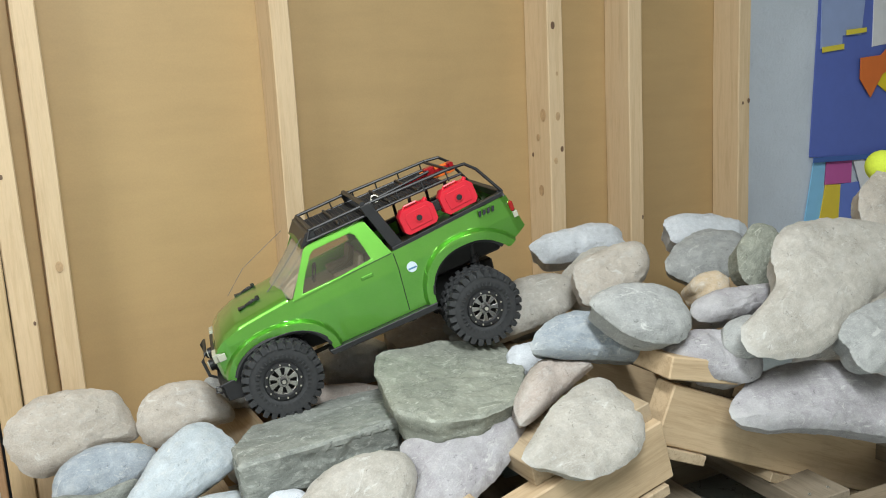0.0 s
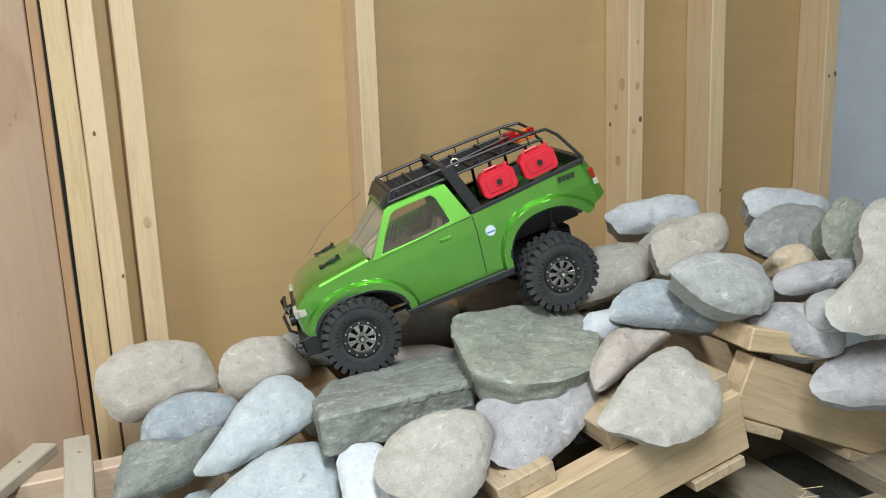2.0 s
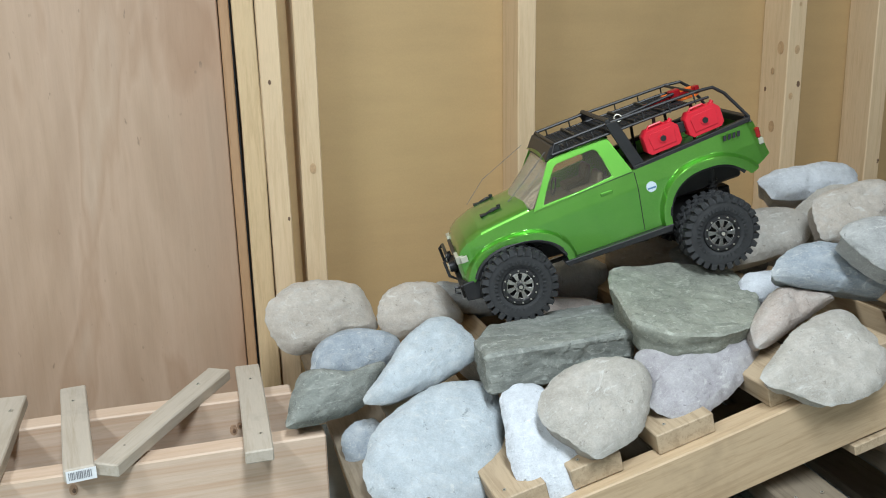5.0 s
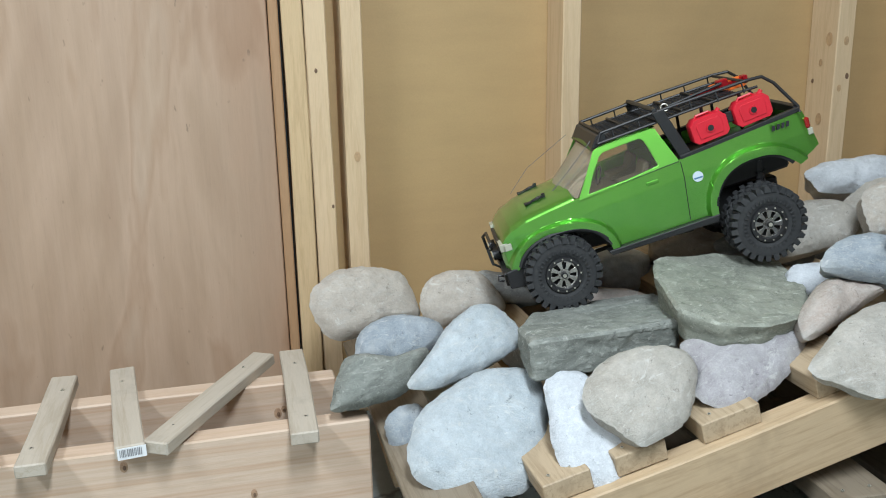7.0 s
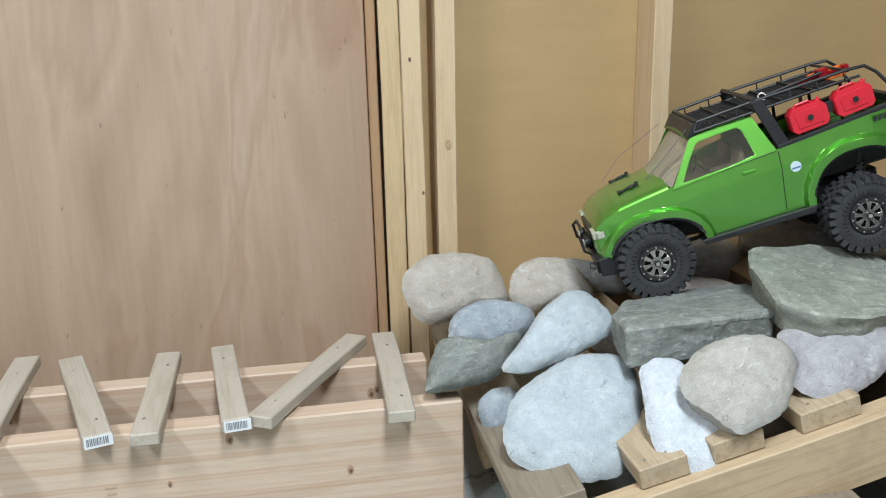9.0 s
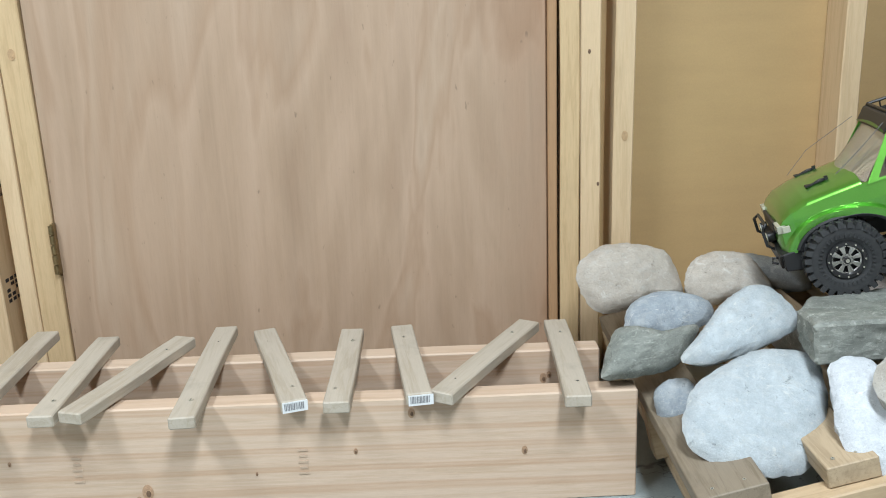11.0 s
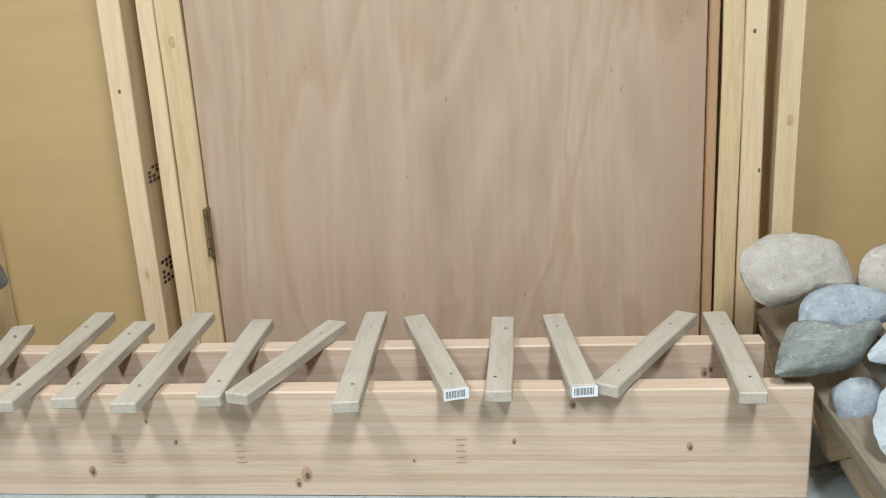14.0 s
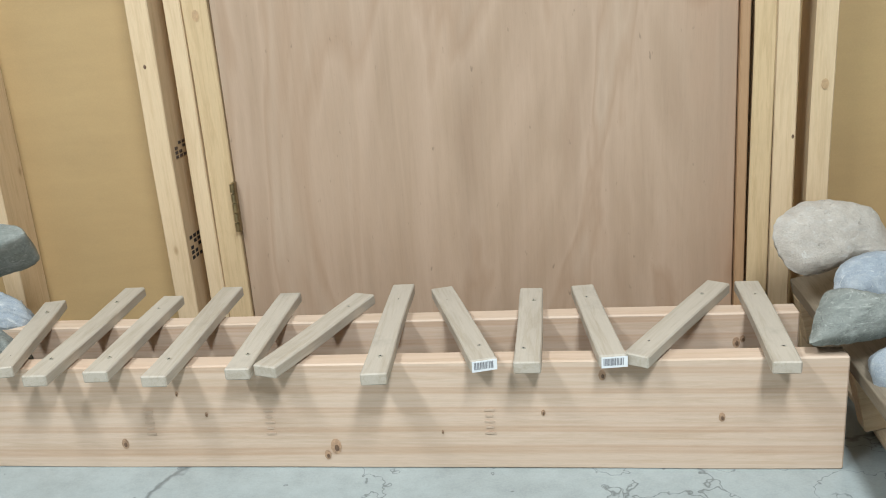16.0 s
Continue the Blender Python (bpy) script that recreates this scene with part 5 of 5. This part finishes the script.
for s in (-1, 1):
    part("bumper_wing", prism([(-0.262, 0.030), (-0.236, 0.026), (-0.224, 0.046), (-0.236, 0.060), (-0.262, 0.058)], "y", s * 0.076, s * 0.094, 0.002), M_BLACK, bump)
    part("bull_bar", tube([(-0.262, s * 0.050, 0.055), (-0.276, s * 0.050, 0.066), (-0.277, s * 0.047, 0.090), (-0.270, s * 0.038, 0.097), (-0.270, 0, 0.098)], 0.0026, 8), M_BLACK, bump)
    part("fog_lamp", disc(0.009, 0.010, 16, m=pose(-0.266, s * 0.032, 0.075, 0, 90)), M_BLACK, bump)
    part("fog_lens", disc(0.0075, 0.002, 16, m=pose(-0.2718, s * 0.032, 0.075, 0, 90)), M_LENS, bump)
part("winch", disc(0.010, 0.05, 16, m=pose(-0.258, 0, 0.068, 90)), M_BLACK, bump)
part("tow_hook", tube([(-0.266, -0.062, 0.045), (-0.274, -0.062, 0.048), (-0.276, -0.062, 0.040), (-0.268, -0.062, 0.036)], 0.002, 6), M_BLACK, bump)

# chassis and axles
part("chassis", box(-0.20, 0.22, -0.036, 0.036, 0.006, 0.05, 0.003), M_CHASSIS, truck)
part("skid_plate", box(-0.07, 0.07, -0.045, 0.045, -0.006, 0.006, 0.002), M_CHASSIS, truck)
part("wheel_well", box(-0.232, -0.098, -0.062, 0.062, 0.045, 0.098, 0.004), M_CHASSIS, truck, m=BODY)
part("wheel_well", box(0.082, 0.232, -0.062, 0.062, 0.045, 0.094, 0.004), M_CHASSIS, truck, m=BODY)
for x in (-0.164, 0.164):
    axle = part("axle", disc(0.0105, 0.17, 16, m=pose(x, 0, 0, 90)), M_CHASSIS, truck)
    part("diff_case", disc(0.022, 0.034, 18, m=pose(x, 0.0, 0, 90)), M_CHASSIS, axle)
    for s in (-1, 1):
        shock = part("shock", tube([(x + 0.01, s * 0.066, 0.004), (x + 0.022, s * 0.058, 0.088)], 0.0055, 10), M_BLACK, truck)
        spring = [(x + 0.0115 + 0.009 * q / 60 + 0.008 * math.cos(q * 0.75), s * (0.0655 - 0.006 * q / 60) + 0.008 * math.sin(q * 0.75), 0.018 + 0.055 * q / 60) for q in range(61)]
        part("spring", tube(spring, 0.0012, 5), M_BLACK, shock)
        part("link", tube([(x, s * 0.05, -0.004), (x * 0.25, s * 0.036, 0.004)], 0.0035, 8), M_CHASSIS, truck)


def tyre_mesh():
    bm = bmesh.new()
    prof = [(0.0275, -0.019), (0.032, -0.0225), (0.043, -0.0245), (0.051, -0.0235), (0.0545, -0.020), (0.0560, -0.010), (0.0563, 0.0),
            (0.0560, 0.010), (0.0545, 0.020), (0.051, 0.0235), (0.043, 0.0245), (0.032, 0.0225), (0.0275, 0.019)]
    n = 48
    rings = []
    for i in range(n):
        a = 2 * math.pi * i / n
        rings.append([bm.verts.new((r * math.cos(a), y, r * math.sin(a))) for r, y in prof])
    for i in range(n):
        A, B = rings[i], rings[(i + 1) % n]
        for k in range(len(prof) - 1):
            bm.faces.new((A[k], A[k + 1], B[k + 1], B[k]))
        bm.faces.new((A[-1], A[0], B[0], B[-1]))
    bmesh.ops.recalc_face_normals(bm, faces=bm.faces[:])
    for i in range(36):
        rib = box(-0.0012, 0.0012, -0.0254, -0.0238, 0.036, 0.0415)
        join(bm, rib, pose(0, 0, 0, 0, 10.0 * i, 0))
    return bm


LUG_COUNT = 27
LUG_ROWS = ((-0.0262, -0.0130, 10, 0.0505, 0.0604, 0.0, 0.0088), (0.0130, 0.0262, -10, 0.0505, 0.0604, 0.5, 0.0088),
            (-0.0110, -0.0010, -22, 0.054, 0.0606, 0.45, 0.0082), (0.0010, 0.0110, 22, 0.054, 0.0606, 0.95, 0.0082))


def lug_mesh(y0, y1, r0, r1, ln):
    b = box(-ln / 2, ln / 2, y0, y1, r0, r1)
    for v in b.verts:
        if v.co.z > (r0 + r1) / 2:
            v.co.x *= 0.82
            if abs(v.co.y) > 0.02:
                v.co.y *= 0.97
    return mesh_of("tread_lug", b, M_RUBBER)


LUG_MESHES = [lug_mesh(y0, y1, r0, r1, ln) for y0, y1, tw, r0, r1, off, ln in LUG_ROWS]


def wheel(m):
    w = part("wheel", tyre_mesh(), M_RUBBER, truck, "chunky black rubber crawler tyre with satin rim", smooth=35, m=m)
    for me, (y0, y1, tw, r0, r1, off, ln) in zip(LUG_MESHES, LUG_ROWS):
        for i in range(LUG_COUNT):
            lug = new("tread_lug", me)
            lug.parent = w
            yc = (y0 + y1) / 2
            lug.matrix_basis = pose(0, 0, 0, 0, 360.0 * (i + off) / LUG_COUNT, 0) @ pose(0, yc, 0, 0, 0, tw) @ pose(0, -yc * (1.0 if i % 2 else 1.05), 0)
    ring = bmesh.new()
    prof = [(0.0215, -0.0215), (0.0235, -0.0255), (0.0285, -0.0250), (0.0295, -0.021), (0.0285, 0.019), (0.0225, 0.019)]
    n = 40
    R = []
    for i in range(n):
        a = 2 * math.pi * i / n
        R.append([ring.verts.new((r * math.cos(a), y, r * math.sin(a))) for r, y in prof])
    for i in range(n):
        A, B = R[i], R[(i + 1) % n]
        for k in range(len(prof)):
            ring.faces.new((A[k], A[(k + 1) % len(prof)], B[(k + 1) % len(prof)], B[k]))
    bmesh.ops.recalc_face_normals(ring, faces=ring.faces[:])
    rim = part("rim_ring", ring, M_BLACK, w, "black beadlock ring", smooth=35)
    spk = disc(0.0095, 0.006, 24, m=pose(0, -0.0185, 0, 90))
    for k in range(8):
        sp = prism([(-0.0018, 0.007), (0.0018, 0.007), (0.0046, 0.0218), (-0.0046, 0.0218)], "y", -0.0215, -0.0165, 0.0006)
        join(spk, sp, pose(0, 0, 0, 0, 45.0 * k, 0))
    join(spk, tube([(0.0212 * math.cos(2 * math.pi * k / 32), -0.0195, 0.0212 * math.sin(2 * math.pi * k / 32)) for k in range(32)], 0.0019, 6, closed=True))
    part("spokes", spk, M_CHROME, w, "satin silver spokes", smooth=35)
    part("dish", disc(0.023, 0.004, 24, m=pose(0, -0.010, 0, 90)), M_CHASSIS, w)
    part("hub_cap", disc(0.0052, 0.009, 12, m=pose(0, -0.0225, 0, 90)), M_BLACK, w)
    part("axle_nut", disc(0.0030, 0.010, 6, m=pose(0, -0.0245, 0, 90)), M_STEEL, w)
    for k in range(12):
        a = 2 * math.pi * k / 12
        part("bead_bolt", disc(0.0013, 0.002, 6, m=pose(0.0262 * math.cos(a), -0.0260, 0.0262 * math.sin(a), 90)), M_STEEL, w)
    return w


for x in (-0.164, 0.164):
    wheel(pose(x, -0.098, 0, 0, 17 * x * 20, 0))
    wheel(pose(x, 0.098, 0, 0, 0, 180))

# ---- small things ----
M_BALL = plain_mat("yellow_green_felt", (0.62, 0.74, 0.06), 0.85, grain=0.12, scale=300, bump=0.5)
bm = bmesh.new()
bmesh.ops.create_icosphere(bm, subdivisions=4, radius=0.032)
ball = thing("tennis_ball", bm, M_BALL, "yellow-green felt ball with black marks, lying on a stone", "ball", m=pose(1.545, -0.06, 0.580), smooth="all")
part("ink_mark", tube([(-0.010, -0.0305, 0.006), (-0.002, -0.0318, 0.010), (0.006, -0.0315, 0.005), (0.012, -0.0298, 0.008)], 0.0012, 5), M_INK, ball, "black scribbled mark")
part("ink_mark", tube([(-0.008, -0.0312, -0.002), (0.002, -0.0322, 0.0), (0.011, -0.0303, -0.003)], 0.0012, 5), M_INK, ball, "black scribbled mark")

M_STRAW = plain_mat("dry_straw", (0.55, 0.45, 0.26), 0.7)
for k in range(9):
    rnd = random.Random(500 + k)
    x, y = 0.80 + rnd.uniform(-0.05, 0.05), -0.36 + rnd.uniform(-0.02, 0.03)
    pts = [(x + rnd.uniform(-0.012, 0.012) * q, y - 0.006 * q, 0.130 + (0.016 * q if q < 3 else 0.05 - 0.002 * q) - 0.001 * k) for q in range(5)]
    thing("straw", tube(pts, 0.0006, 5), M_STRAW, "dry wisp of straw lying on a pallet board", "straw", "straw wisps")
